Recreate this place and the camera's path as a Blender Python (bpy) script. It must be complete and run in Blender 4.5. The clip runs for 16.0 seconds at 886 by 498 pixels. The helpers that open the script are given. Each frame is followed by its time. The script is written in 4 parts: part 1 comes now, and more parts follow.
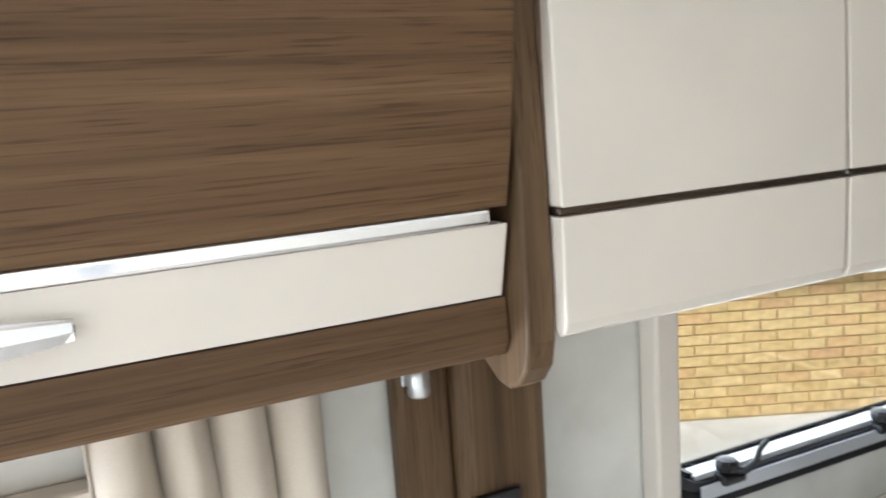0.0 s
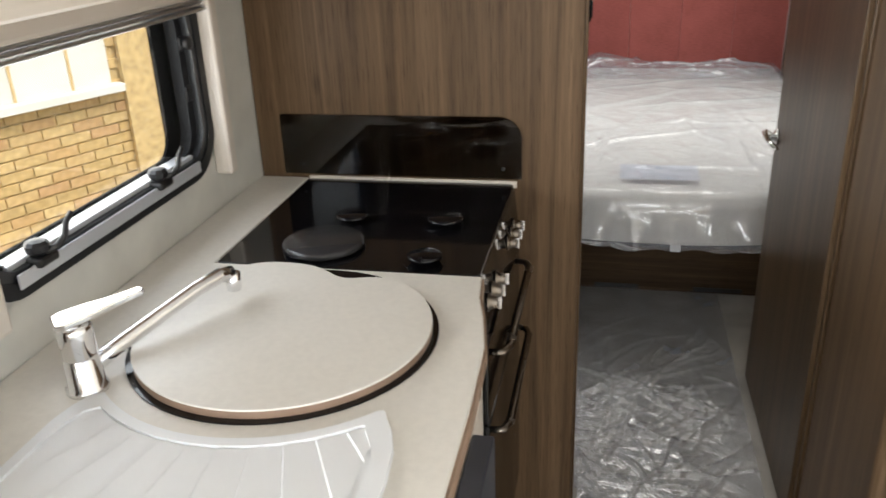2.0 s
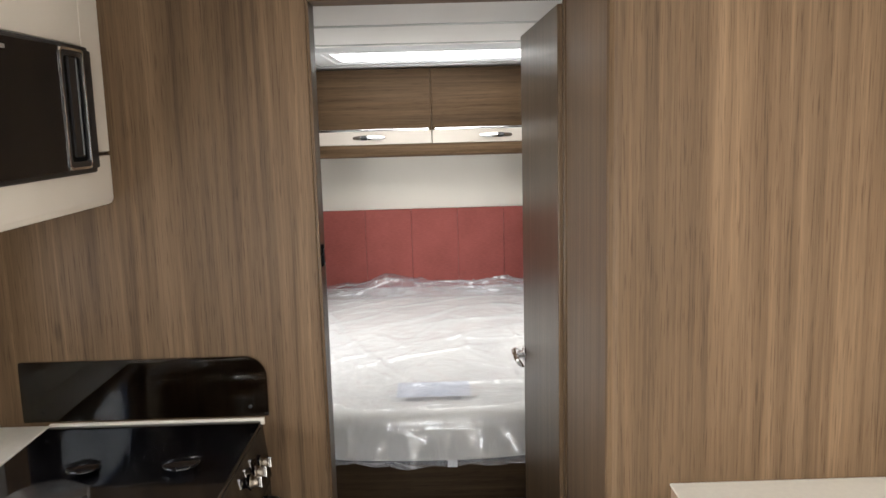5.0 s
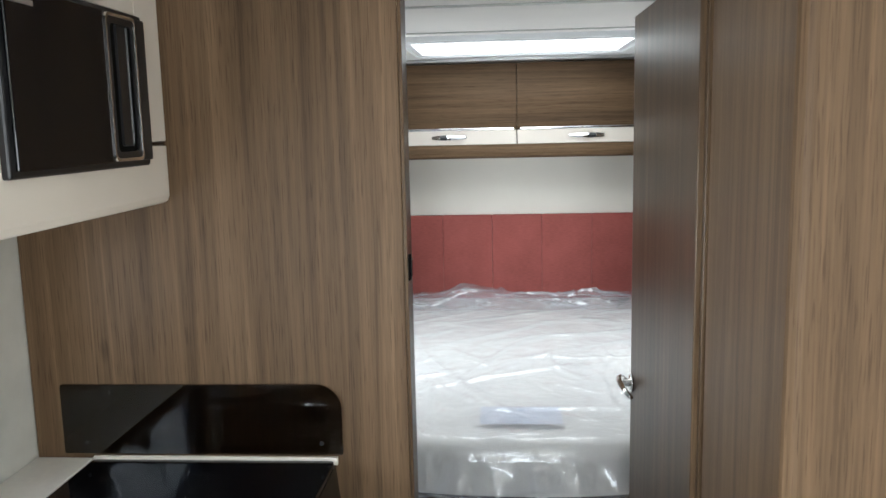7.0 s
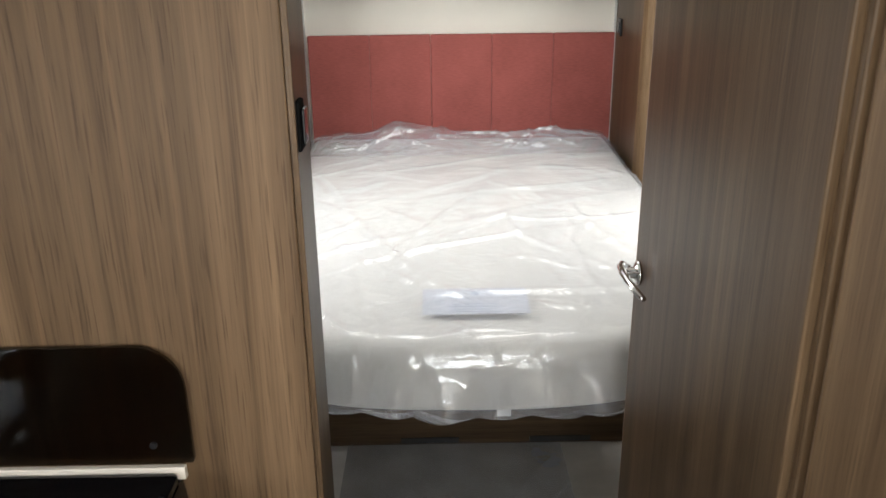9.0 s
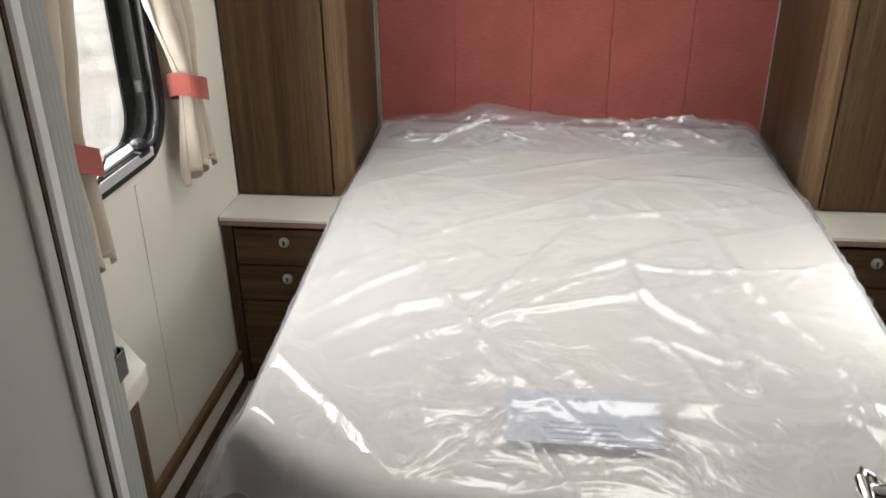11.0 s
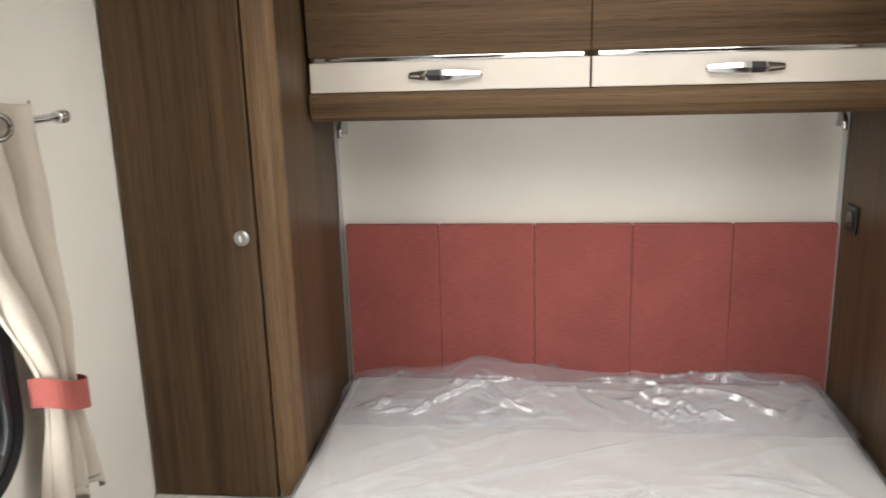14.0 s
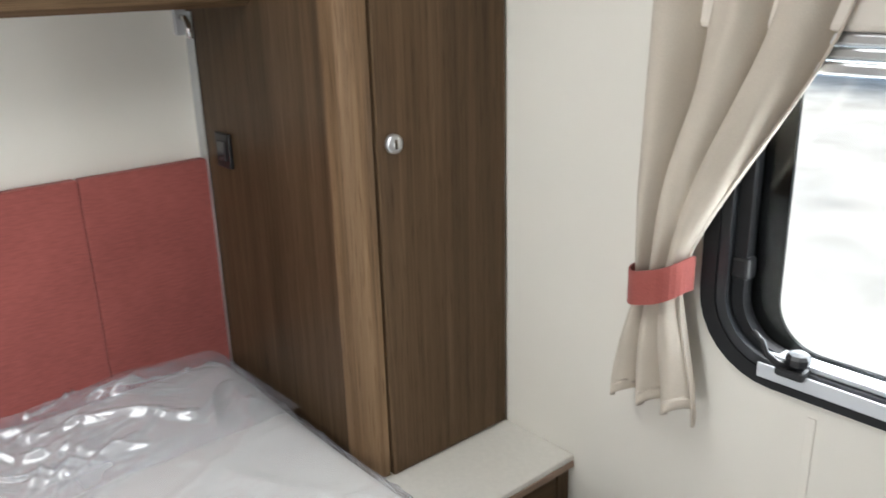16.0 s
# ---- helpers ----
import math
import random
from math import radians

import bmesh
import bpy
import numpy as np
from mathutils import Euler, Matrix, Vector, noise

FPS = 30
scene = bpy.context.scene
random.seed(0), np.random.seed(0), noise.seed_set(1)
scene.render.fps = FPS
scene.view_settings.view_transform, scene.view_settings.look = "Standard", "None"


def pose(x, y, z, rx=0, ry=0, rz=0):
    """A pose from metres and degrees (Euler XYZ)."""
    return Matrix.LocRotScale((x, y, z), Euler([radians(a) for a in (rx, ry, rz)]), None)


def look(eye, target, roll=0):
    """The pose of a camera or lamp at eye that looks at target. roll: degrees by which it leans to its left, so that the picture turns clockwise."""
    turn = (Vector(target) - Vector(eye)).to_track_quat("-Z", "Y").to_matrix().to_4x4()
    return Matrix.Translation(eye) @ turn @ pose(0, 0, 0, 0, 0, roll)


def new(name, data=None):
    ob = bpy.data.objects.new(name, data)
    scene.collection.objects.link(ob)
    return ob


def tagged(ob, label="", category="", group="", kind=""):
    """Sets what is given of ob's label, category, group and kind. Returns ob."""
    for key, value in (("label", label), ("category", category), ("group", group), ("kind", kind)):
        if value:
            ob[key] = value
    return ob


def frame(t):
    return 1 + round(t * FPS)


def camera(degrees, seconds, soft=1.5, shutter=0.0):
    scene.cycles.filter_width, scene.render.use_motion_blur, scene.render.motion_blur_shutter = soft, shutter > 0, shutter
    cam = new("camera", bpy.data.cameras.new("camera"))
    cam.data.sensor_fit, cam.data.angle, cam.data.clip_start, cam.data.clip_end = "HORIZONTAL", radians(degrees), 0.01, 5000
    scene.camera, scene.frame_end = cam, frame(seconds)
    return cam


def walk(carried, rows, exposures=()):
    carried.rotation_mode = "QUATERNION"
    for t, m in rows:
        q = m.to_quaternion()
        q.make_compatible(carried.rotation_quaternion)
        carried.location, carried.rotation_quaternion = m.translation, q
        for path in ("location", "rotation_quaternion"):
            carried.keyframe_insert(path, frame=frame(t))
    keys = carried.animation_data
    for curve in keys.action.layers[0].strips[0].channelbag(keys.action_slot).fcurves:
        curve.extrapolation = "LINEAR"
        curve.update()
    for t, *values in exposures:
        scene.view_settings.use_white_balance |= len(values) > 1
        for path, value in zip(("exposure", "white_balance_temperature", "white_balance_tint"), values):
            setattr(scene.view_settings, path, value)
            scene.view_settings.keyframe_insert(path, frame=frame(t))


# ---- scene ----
cam = camera(57.0, 16.0, 1.5, 0.2)
PATH = [
    (0, (1.148, 0.228, 1.648), (1.968, 2.019, 1.3), -4.0),
    (0.5, (1.135, 0.288, 1.62), (2.422, 1.742, 1.142), -3.5),
    (1, (1.154, 0.345, 1.576), (2.751, 1.387, 0.975), -3.4),
    (1.5, (1.123, 0.336, 1.555), (2.852, 1.052, 0.848), -3.2),
    (2, (1.049, 0.297, 1.527), (2.846, 0.689, 0.74), -2.2),
    (2.5, (1.014, 0.26, 1.512), (2.841, 0.439, 0.718), -1.8),
    (3, (0.988, 0.19, 1.538), (2.848, 0.219, 0.802), -1.4),
    (3.5, (0.984, 0.149, 1.554), (2.884, 0.1, 0.933), -1.2),
    (4, (0.969, 0.118, 1.578), (2.909, 0.042, 1.097), -1.1),
    (4.5, (0.967, 0.103, 1.593), (2.93, 0.036, 1.216), -1.2),
    (4.7, (0.973, 0.095, 1.608), (2.942, 0.045, 1.261), -1.4),
    (7, (1.294, 0.176, 1.572), (3.267, 0.322, 1.275), -1.3),
    (7.5, (1.426, 0.21, 1.553), (3.382, 0.319, 1.151), -1.6),
    (8, (1.606, 0.205, 1.516), (3.537, 0.252, 0.998), -1.4),
    (10.3, (2.527, 0.252, 1.463), (4.328, 0.283, 0.593), -0.4),
    (10.5, (2.589, 0.252, 1.465), (4.387, 0.321, 0.592), -0.4),
    (11, (2.784, 0.237, 1.485), (4.583, 0.432, 0.634), -0.6),
    (11.5, (2.901, 0.235, 1.503), (4.71, 0.564, 0.717), -0.9),
    (11.9, (2.943, 0.213, 1.537), (4.757, 0.643, 0.812), -1.2),
    (12, (2.951, 0.203, 1.54), (4.766, 0.661, 0.837), -1.5),
    (12.5, (3.05, 0.244, 1.562), (4.877, 0.764, 0.936), -1.3),
    (13, (3.172, 0.263, 1.557), (5.026, 0.79, 1.023), -1.6),
    (13.5, (3.311, 0.256, 1.573), (5.194, 0.717, 1.078), -1.6),
    (14, (3.41, 0.213, 1.576), (5.337, 0.451, 1.098), -1.7),
    (14.5, (3.553, 0.182, 1.583), (5.49, 0.066, 1.099), -1.7),
    (15, (3.694, 0.13, 1.56), (5.558, -0.373, 1.04), -1.9),
    (15.5, (3.859, 0.116, 1.521), (5.586, -0.717, 0.953), -2.2),
    (16, (3.987, 0.161, 1.456), (5.43, -1.067, 0.818), -1.6),
]
EXPOSURES = [(0, 1.32, 5650, 7), (1.5, 1.32, 6050, 9), (2.5, 1.4, 6400, 10), (4.5, 1.68, 6350, 11), (7, 1.66, 5700, 5), (8, 1.86, 5900, 6), (10.5, 1.48, 6500, 10), (12.5, 1.28, 6300, 9), (14.5, 1.85, 6400, 10), (15, 2.0, 6300, 10), (16, 1.68, 5950, 8)]
walk(cam, [(t, look(eye, target, roll)) for t, eye, target, roll in PATH], EXPOSURES)

# ---------------------------------------------------------------- light
world = bpy.data.worlds.new("sky")
scene.world = world
world.use_nodes = True
_wn = world.node_tree.nodes
_sky = _wn.new("ShaderNodeTexSky")
_sky.sky_type = "NISHITA"
_sky.sun_disc = False
_sky.sun_elevation, _sky.sun_rotation = radians(59), radians(198)
_sky.air_density, _sky.dust_density, _sky.ozone_density = 1.0, 3.0, 1.0
world.node_tree.links.new(_sky.outputs[0], _wn["Background"].inputs[0])
_wn["Background"].inputs[1].default_value = 0.15
sun_data = bpy.data.lights.new("sun", "SUN")
sun_data.energy, sun_data.angle, sun_data.color = 1.5, radians(30), (1.0, 0.95, 0.88)
sun = new("sun", sun_data)
sun.matrix_world = look((0, 0, 8), (1.5, 4.5, 0))


def window_lamp(name, m, w, h, watts, col=(1.0, 0.98, 0.95)):
    d = bpy.data.lights.new(name, "AREA")
    d.shape, d.size, d.size_y, d.energy, d.color = "RECTANGLE", w, h, watts, col
    ob = new(name, d)
    ob.matrix_world = m
    return ob

window_lamp("daylight_lounge_end", look((-1.56, 0.1, 1.2), (3, 0.1, 1.0)), 1.75, 0.8, 12.5)
window_lamp("daylight_lounge_left", look((0.6, 1.16, 1.0), (0.6, -3, 0.9)), 0.95, 0.42, 25)
window_lamp("daylight_lounge_right", look((0.3, -0.9, 1.14), (0.3, 3, 0.9)), 1.7, 0.65, 1.0)
window_lamp("daylight_kitchen", look((2.22, 1.165, 1.20), (2.22, -3, 0.9)), 0.6, 0.30, 1.2)
window_lamp("daylight_bedroom_left", look((4.35, 1.165, 1.13), (4.35, -3, 0.9)), 0.46, 0.45, 3.8)
window_lamp("daylight_bedroom_right", look((4.35, -0.965, 1.13), (4.35, 3, 0.9)), 0.46, 0.45, 2.4)


# ---------------------------------------------------------------- materials
def material(name):
    m = bpy.data.materials.new(name)
    m.use_nodes = True
    nt = m.node_tree
    return m, nt, nt.nodes["Principled BSDF"]


def node(nt, kind, **vals):
    n = nt.nodes.new(kind)
    for k, v in vals.items():
        n.inputs[k.replace("_", " ")].default_value = v
    return n


def ramp(nt, fac, stops):
    r = nt.nodes.new("ShaderNodeValToRGB")
    e = r.color_ramp.elements
    while len(e) < len(stops):
        e.new(0.5)
    for el, (p, c) in zip(e, stops):
        el.position, el.color = p, (*c, 1)
    nt.links.new(fac, r.inputs[0])
    return r


def coords(nt, scale=(1, 1, 1)):
    t = nt.nodes.new("ShaderNodeTexCoord")
    mp = nt.nodes.new("ShaderNodeMapping")
    mp.inputs["Scale"].default_value = scale
    nt.links.new(t.outputs["Object"], mp.inputs[0])
    return mp.outputs[0]


def bump(nt, p, height, strength, dist=0.002):
    b = nt.nodes.new("ShaderNodeBump")
    b.inputs["Strength"].default_value, b.inputs["Distance"].default_value = strength, dist
    nt.links.new(height, b.inputs["Height"])
    nt.links.new(b.outputs[0], p.inputs["Normal"])


def wood(name, axis, tone=0.49, rough=0.45, warm=1.03):
    """Brown laminate with long grain along one axis (0 x, 1 y, 2 z)."""
    m, nt, p = material(name)
    L = nt.links.new
    s1, s2, s3 = [38.0] * 3, [260.0] * 3, [6.0] * 3
    s1[axis], s2[axis], s3[axis] = 0.9, 3.2, 0.45
    warp = node(nt, "ShaderNodeTexNoise", Scale=1.0, Detail=3.0)
    L(coords(nt, [v * 0.35 for v in s3]), warp.inputs["Vector"])
    mixv = nt.nodes.new("ShaderNodeMixRGB")
    mixv.blend_type, mixv.inputs[0].default_value = "ADD", 0.9
    L(coords(nt, s1), mixv.inputs[1])
    L(warp.outputs["Color"], mixv.inputs[2])
    n1 = node(nt, "ShaderNodeTexNoise", Scale=1.0, Detail=5.0, Roughness=0.6, Distortion=0.5)
    L(mixv.outputs[0], n1.inputs["Vector"])
    n2 = node(nt, "ShaderNodeTexNoise", Scale=1.0, Detail=3.0, Roughness=0.65)
    L(coords(nt, s2), n2.inputs["Vector"])
    n3 = node(nt, "ShaderNodeTexNoise", Scale=1.0, Detail=2.0)
    L(coords(nt, s3), n3.inputs["Vector"])
    c = lambda r, g, b: (r * tone * warm, g * tone, b * tone / warm)
    r1 = ramp(nt, n1.outputs["Fac"], [(0.28, c(0.150, 0.097, 0.054)), (0.44, c(0.220, 0.145, 0.083)), (0.56, c(0.266, 0.178, 0.103)), (0.74, c(0.37, 0.252, 0.150))])
    r2 = ramp(nt, n2.outputs["Fac"], [(0.30, (0.74, 0.72, 0.70)), (0.50, (1, 1, 1)), (0.75, (1.15, 1.13, 1.10))])
    r3 = ramp(nt, n3.outputs["Fac"], [(0.3, (0.74, 0.73, 0.72)), (0.7, (1.16, 1.14, 1.12))])
    mu = nt.nodes.new("ShaderNodeMixRGB")
    mu.blend_type, mu.inputs[0].default_value = "MULTIPLY", 0.75
    L(r1.outputs[0], mu.inputs[1]), L(r2.outputs[0], mu.inputs[2])
    mu2 = nt.nodes.new("ShaderNodeMixRGB")
    mu2.blend_type, mu2.inputs[0].default_value = "MULTIPLY", 1.0
    L(mu.outputs[0], mu2.inputs[1]), L(r3.outputs[0], mu2.inputs[2])
    # short dark pores
    sp = [420.0] * 3
    sp[axis] = 14.0
    n4 = node(nt, "ShaderNodeTexNoise", Scale=1.0, Detail=1.0)
    L(coords(nt, sp), n4.inputs["Vector"])
    r4 = ramp(nt, n4.outputs["Fac"], [(0.30, (0.62, 0.58, 0.55)), (0.42, (1, 1, 1))])
    mu4 = nt.nodes.new("ShaderNodeMixRGB")
    mu4.blend_type, mu4.inputs[0].default_value = "MULTIPLY", 0.8
    L(mu2.outputs[0], mu4.inputs[1]), L(r4.outputs[0], mu4.inputs[2])
    mu2 = mu4
    # a few small dark knots
    kn = nt.nodes.new("ShaderNodeTexVoronoi")
    kn.inputs["Scale"].default_value = 1.0
    sk = [5.0] * 3
    sk[axis] = 2.0
    L(coords(nt, sk), kn.inputs["Vector"])
    rk = ramp(nt, kn.outputs["Distance"], [(0.0, (0.35, 0.32, 0.30)), (0.07, (1, 1, 1))])
    mu3 = nt.nodes.new("ShaderNodeMixRGB")
    mu3.blend_type, mu3.inputs[0].default_value = "MULTIPLY", 0.8
    L(mu2.outputs[0], mu3.inputs[1]), L(rk.outputs[0], mu3.inputs[2])
    L(mu3.outputs[0], p.inputs["Base Color"])
    p.inputs["Roughness"].default_value = rough
    p.inputs["Specular IOR Level"].default_value = 0.14
    bump(nt, p, n2.outputs["Fac"], 0.2, 0.0010)
    return m


def plain(name, col, rough=0.5, metal=0.0, var=0.06, scale=6.0, fine=180.0, bumps=0.12, spec=0.5, coat=0.0, fabric=False):
    """A painted or plastic surface with slight mottling and fine relief."""
    m, nt, p = material(name)
    L = nt.links.new
    n1 = node(nt, "ShaderNodeTexNoise", Scale=scale, Detail=4.0)
    L(coords(nt), n1.inputs["Vector"])
    lo, hi = tuple(c * (1 - var) for c in col), tuple(min(1, c * (1 + var)) for c in col)
    r = ramp(nt, n1.outputs["Fac"], [(0.3, lo), (0.7, hi)])
    L(r.outputs[0], p.inputs["Base Color"])
    n2 = node(nt, "ShaderNodeTexNoise", Scale=fine, Detail=3.0)
    L(coords(nt), n2.inputs["Vector"])
    rr = nt.nodes.new("ShaderNodeMapRange")
    rr.inputs["To Min"].default_value, rr.inputs["To Max"].default_value = max(0.02, rough - 0.05), min(1, rough + 0.08)
    L(n1.outputs["Fac"], rr.inputs["Value"])
    L(rr.outputs[0], p.inputs["Roughness"])
    p.inputs["Metallic"].default_value = metal
    p.inputs["Specular IOR Level"].default_value = spec
    p.inputs["Coat Weight"].default_value = coat
    bump(nt, p, n2.outputs["Fac"], bumps, 0.001)
    return m


def cloth(name, col, weave=900.0, var=0.16, strength=0.35, slub=(1, 1, 1)):
    m, nt, p = material(name)
    L = nt.links.new
    n1 = node(nt, "ShaderNodeTexNoise", Scale=weave * 0.35, Detail=2.0)
    L(coords(nt, slub), n1.inputs["Vector"])
    n2 = node(nt, "ShaderNodeTexNoise", Scale=7.0, Detail=3.0)
    L(coords(nt), n2.inputs["Vector"])
    ad = nt.nodes.new("ShaderNodeMath")
    ad.operation = "ADD"
    L(n1.outputs["Fac"], ad.inputs[0]), L(n2.outputs["Fac"], ad.inputs[1])
    hf = nt.nodes.new("ShaderNodeMath")
    hf.operation, hf.inputs[1].default_value = "MULTIPLY", 0.5
    L(ad.outputs[0], hf.inputs[0])
    r = ramp(nt, hf.outputs[0], [(0.34, tuple(c * (1 - var) for c in col)), (0.66, tuple(min(1, c * (1 + var)) for c in col))])
    L(r.outputs[0], p.inputs["Base Color"])
    p.inputs["Roughness"].default_value = 0.9
    p.inputs["Sheen Weight"].default_value = 0.15
    p.inputs["Specular IOR Level"].default_value = 0.2
    bump(nt, p, n1.outputs["Fac"], strength, 0.0015)
    return m


def glass_pane(name, tint, reflect=0.045, rough=0.0):
    """Clear or smoked sheet: see-through body with a glossy face."""
    m, nt, p = material(name)
    nt.nodes.remove(p)
    t = nt.nodes.new("ShaderNodeBsdfTransparent")
    t.inputs[0].default_value = (*tint, 1)
    g = nt.nodes.new("ShaderNodeBsdfGlossy")
    g.inputs["Roughness"].default_value = rough
    f = nt.nodes.new("ShaderNodeLayerWeight")
    pw = nt.nodes.new("ShaderNodeMath")
    pw.operation, pw.inputs[1].default_value = "POWER", 4.0
    nt.links.new(f.outputs["Facing"], pw.inputs[0])
    ma = nt.nodes.new("ShaderNodeMath")
    ma.operation, ma.inputs[1].default_value, ma.inputs[2].default_value = "MULTIPLY_ADD", 0.9, reflect
    nt.links.new(pw.outputs[0], ma.inputs[0])
    f.inputs[0].default_value = 0.5
    mx = nt.nodes.new("ShaderNodeMixShader")
    nt.links.new(ma.outputs[0], mx.inputs[0])
    nt.links.new(t.outputs[0], mx.inputs[1]), nt.links.new(g.outputs[0], mx.inputs[2])
    nt.links.new(mx.outputs[0], nt.nodes["Material Output"].inputs[0])
    return m


def film_material(name, body, rough=0.1, gloss=0.10, relief=0.75, cells=8.0):
    """Thin polythene: mostly clear, faintly milky, shiny on its creases."""
    m, nt, p = material(name)
    L = nt.links.new
    nt.nodes.remove(p)
    t = nt.nodes.new("ShaderNodeBsdfTransparent")
    d = nt.nodes.new("ShaderNodeBsdfDiffuse")
    d.inputs[0].default_value = (0.83, 0.86, 0.95, 1)
    g = nt.nodes.new("ShaderNodeBsdfGlossy")
    g.inputs["Roughness"].default_value = rough
    f = nt.nodes.new("ShaderNodeFresnel")
    f.inputs[0].default_value = 1.52
    a = nt.nodes.new("ShaderNodeMixShader")
    n = node(nt, "ShaderNodeTexNoise", Scale=5.0, Detail=3.0)
    L(coords(nt), n.inputs["Vector"])
    mr = nt.nodes.new("ShaderNodeMapRange")
    mr.inputs["To Min"].default_value, mr.inputs["To Max"].default_value = body * 0.5, body * 1.5
    L(n.outputs["Fac"], mr.inputs["Value"])
    L(mr.outputs[0], a.inputs[0])
    L(t.outputs[0], a.inputs[1]), L(d.outputs[0], a.inputs[2])
    b = nt.nodes.new("ShaderNodeMixShader")
    fm = nt.nodes.new("ShaderNodeMath")
    fm.operation, fm.use_clamp = "MULTIPLY_ADD", True
    fm.inputs[1].default_value, fm.inputs[2].default_value = 0.50, gloss
    L(f.outputs[0], fm.inputs[0])
    L(fm.outputs[0], b.inputs[0]), L(a.outputs[0], b.inputs[1]), L(g.outputs[0], b.inputs[2])
    n2 = node(nt, "ShaderNodeTexNoise", Scale=cells, Detail=3.0, Distortion=1.2)
    L(coords(nt), n2.inputs["Vector"])
    bp = nt.nodes.new("ShaderNodeBump")
    bp.inputs["Strength"].default_value, bp.inputs["Distance"].default_value = relief, 0.025
    L(n2.outputs["Fac"], bp.inputs["Height"])
    L(bp.outputs[0], g.inputs["Normal"]), L(bp.outputs[0], f.inputs["Normal"])
    L(b.outputs[0], nt.nodes["Material Output"].inputs[0])
    return m


def emitter(name, col, strength):
    m, nt, p = material(name)
    p.inputs["Base Color"].default_value = (0.8, 0.8, 0.8, 1)
    p.inputs["Emission Color"].default_value = (*col, 1)
    p.inputs["Emission Strength"].default_value = strength
    return m


WOOD_V = wood("walnut_laminate_upright", 2)
WOOD_X = wood("walnut_laminate_along", 0, tone=0.50, warm=1.1)
WOOD_Y = wood("walnut_laminate_across", 1)
# low tone puts the shade under the mattress overhang into the walnut
WOOD_BASE = wood("walnut_bed_base_shade", 1, tone=0.30)
WOOD_POST = wood("walnut_solid_post", 2, tone=0.80, rough=0.38)
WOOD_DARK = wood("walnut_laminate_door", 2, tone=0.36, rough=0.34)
CREAM = plain("cream_laminate", (0.70, 0.64, 0.565), 0.42, var=0.03, bumps=0.05)
WALL = plain("cream_wallboard", (0.81, 0.775, 0.70), 0.6, var=0.035, scale=3.0, fine=90, bumps=0.12)
MARBLE = plain("pale_mottled_wallboard", (0.66, 0.65, 0.60), 0.45, var=0.10, scale=9.0, fine=60, bumps=0.08)
WORKTOP = plain("speckled_pale_worktop", (0.76, 0.735, 0.68), 0.34, var=0.03, scale=90.0, fine=300, bumps=0.04)
EDGE = plain("brown_edging", (0.28, 0.19, 0.135), 0.5, var=0.1, scale=30)
CHROME = plain("chrome", (0.85, 0.85, 0.86), 0.08, metal=1.0, var=0.03, bumps=0.02)
RAILDARK = plain("dark_anodised_rail", (0.022, 0.024, 0.027), 0.3, metal=0.0, var=0.1, bumps=0.05)
ANODISED = plain("grey_anodised_rail", (0.58, 0.60, 0.63), 0.3, metal=0.3, var=0.05, bumps=0.04)
SILVER = plain("brushed_aluminium", (0.62, 0.63, 0.64), 0.32, metal=0.9, var=0.04, bumps=0.05)
# polished strip metal with its dark reflection put into the base colour
STRIP = plain("strip_dark_reflection", (0.20, 0.165, 0.135), 0.22, metal=0.9, var=0.05, bumps=0.03)
BRONZE = plain("dark_nickel", (0.24, 0.21, 0.18), 0.25, metal=1.0, var=0.05, bumps=0.03)
YELLOW = plain("worn_yellow_paint", (0.70, 0.58, 0.22), 0.8, var=0.2, scale=8)
BLACK = plain("black_plastic", (0.012, 0.012, 0.013), 0.35, var=0.2, bumps=0.08)
MATTE = plain("matt_black_print", (0.006, 0.006, 0.006), 0.9, var=0.1, bumps=0.0, spec=0.05)
RUBBER = plain("black_rubber_seal", (0.012, 0.0125, 0.014), 0.5, var=0.2, bumps=0.1, spec=0.3)
BLACK_GLASS = plain("black_glass", (0.004, 0.004, 0.005), 0.05, var=0.1, bumps=0.0, spec=0.38)
ENAMEL = plain("dark_grey_enamel", (0.03, 0.03, 0.032), 0.22, var=0.15, bumps=0.05)
WHITE = plain("white_plastic", (0.83, 0.85, 0.87), 0.38, var=0.02, bumps=0.04)
PLEAT = plain("grey_folding_door", (0.38, 0.41, 0.39), 0.5, var=0.05, bumps=0.05)
GREYWHITE = plain("grey_white_profile", (0.55, 0.56, 0.54), 0.45, var=0.05, bumps=0.05)
CEILING = plain("white_ceiling_board", (0.80, 0.79, 0.76), 0.6, var=0.02, bumps=0.1)
SMOKED = glass_pane("smoked_acrylic", (0.42, 0.40, 0.38), 0.05)
CLEAR = glass_pane("window_acrylic", (0.90, 0.91, 0.90))
HEADBOARD = cloth("terracotta_weave", (0.32, 0.090, 0.078), weave=480, var=0.15, strength=0.25, slub=(1, 0.25, 1.5))
CURTAIN = cloth("oatmeal_linen", (0.54, 0.48, 0.40), weave=2200, var=0.10, strength=0.2)
BAND = cloth("terracotta_band", (0.34, 0.09, 0.075))
TICKING = cloth("cream_mattress_cover", (0.76, 0.745, 0.70), var=0.05, strength=0.2)
CARPET = cloth("grey_brown_carpet", (0.50, 0.475, 0.435), weave=1500, var=0.25, strength=0.8)
FILM = film_material("clear_polythene", 0.25, 0.05, 0.085, 0.45, 8.0)
FILM_FOLD = film_material("bunched_polythene", 0.16, 0.05, 0.13, 0.25, 8.0)
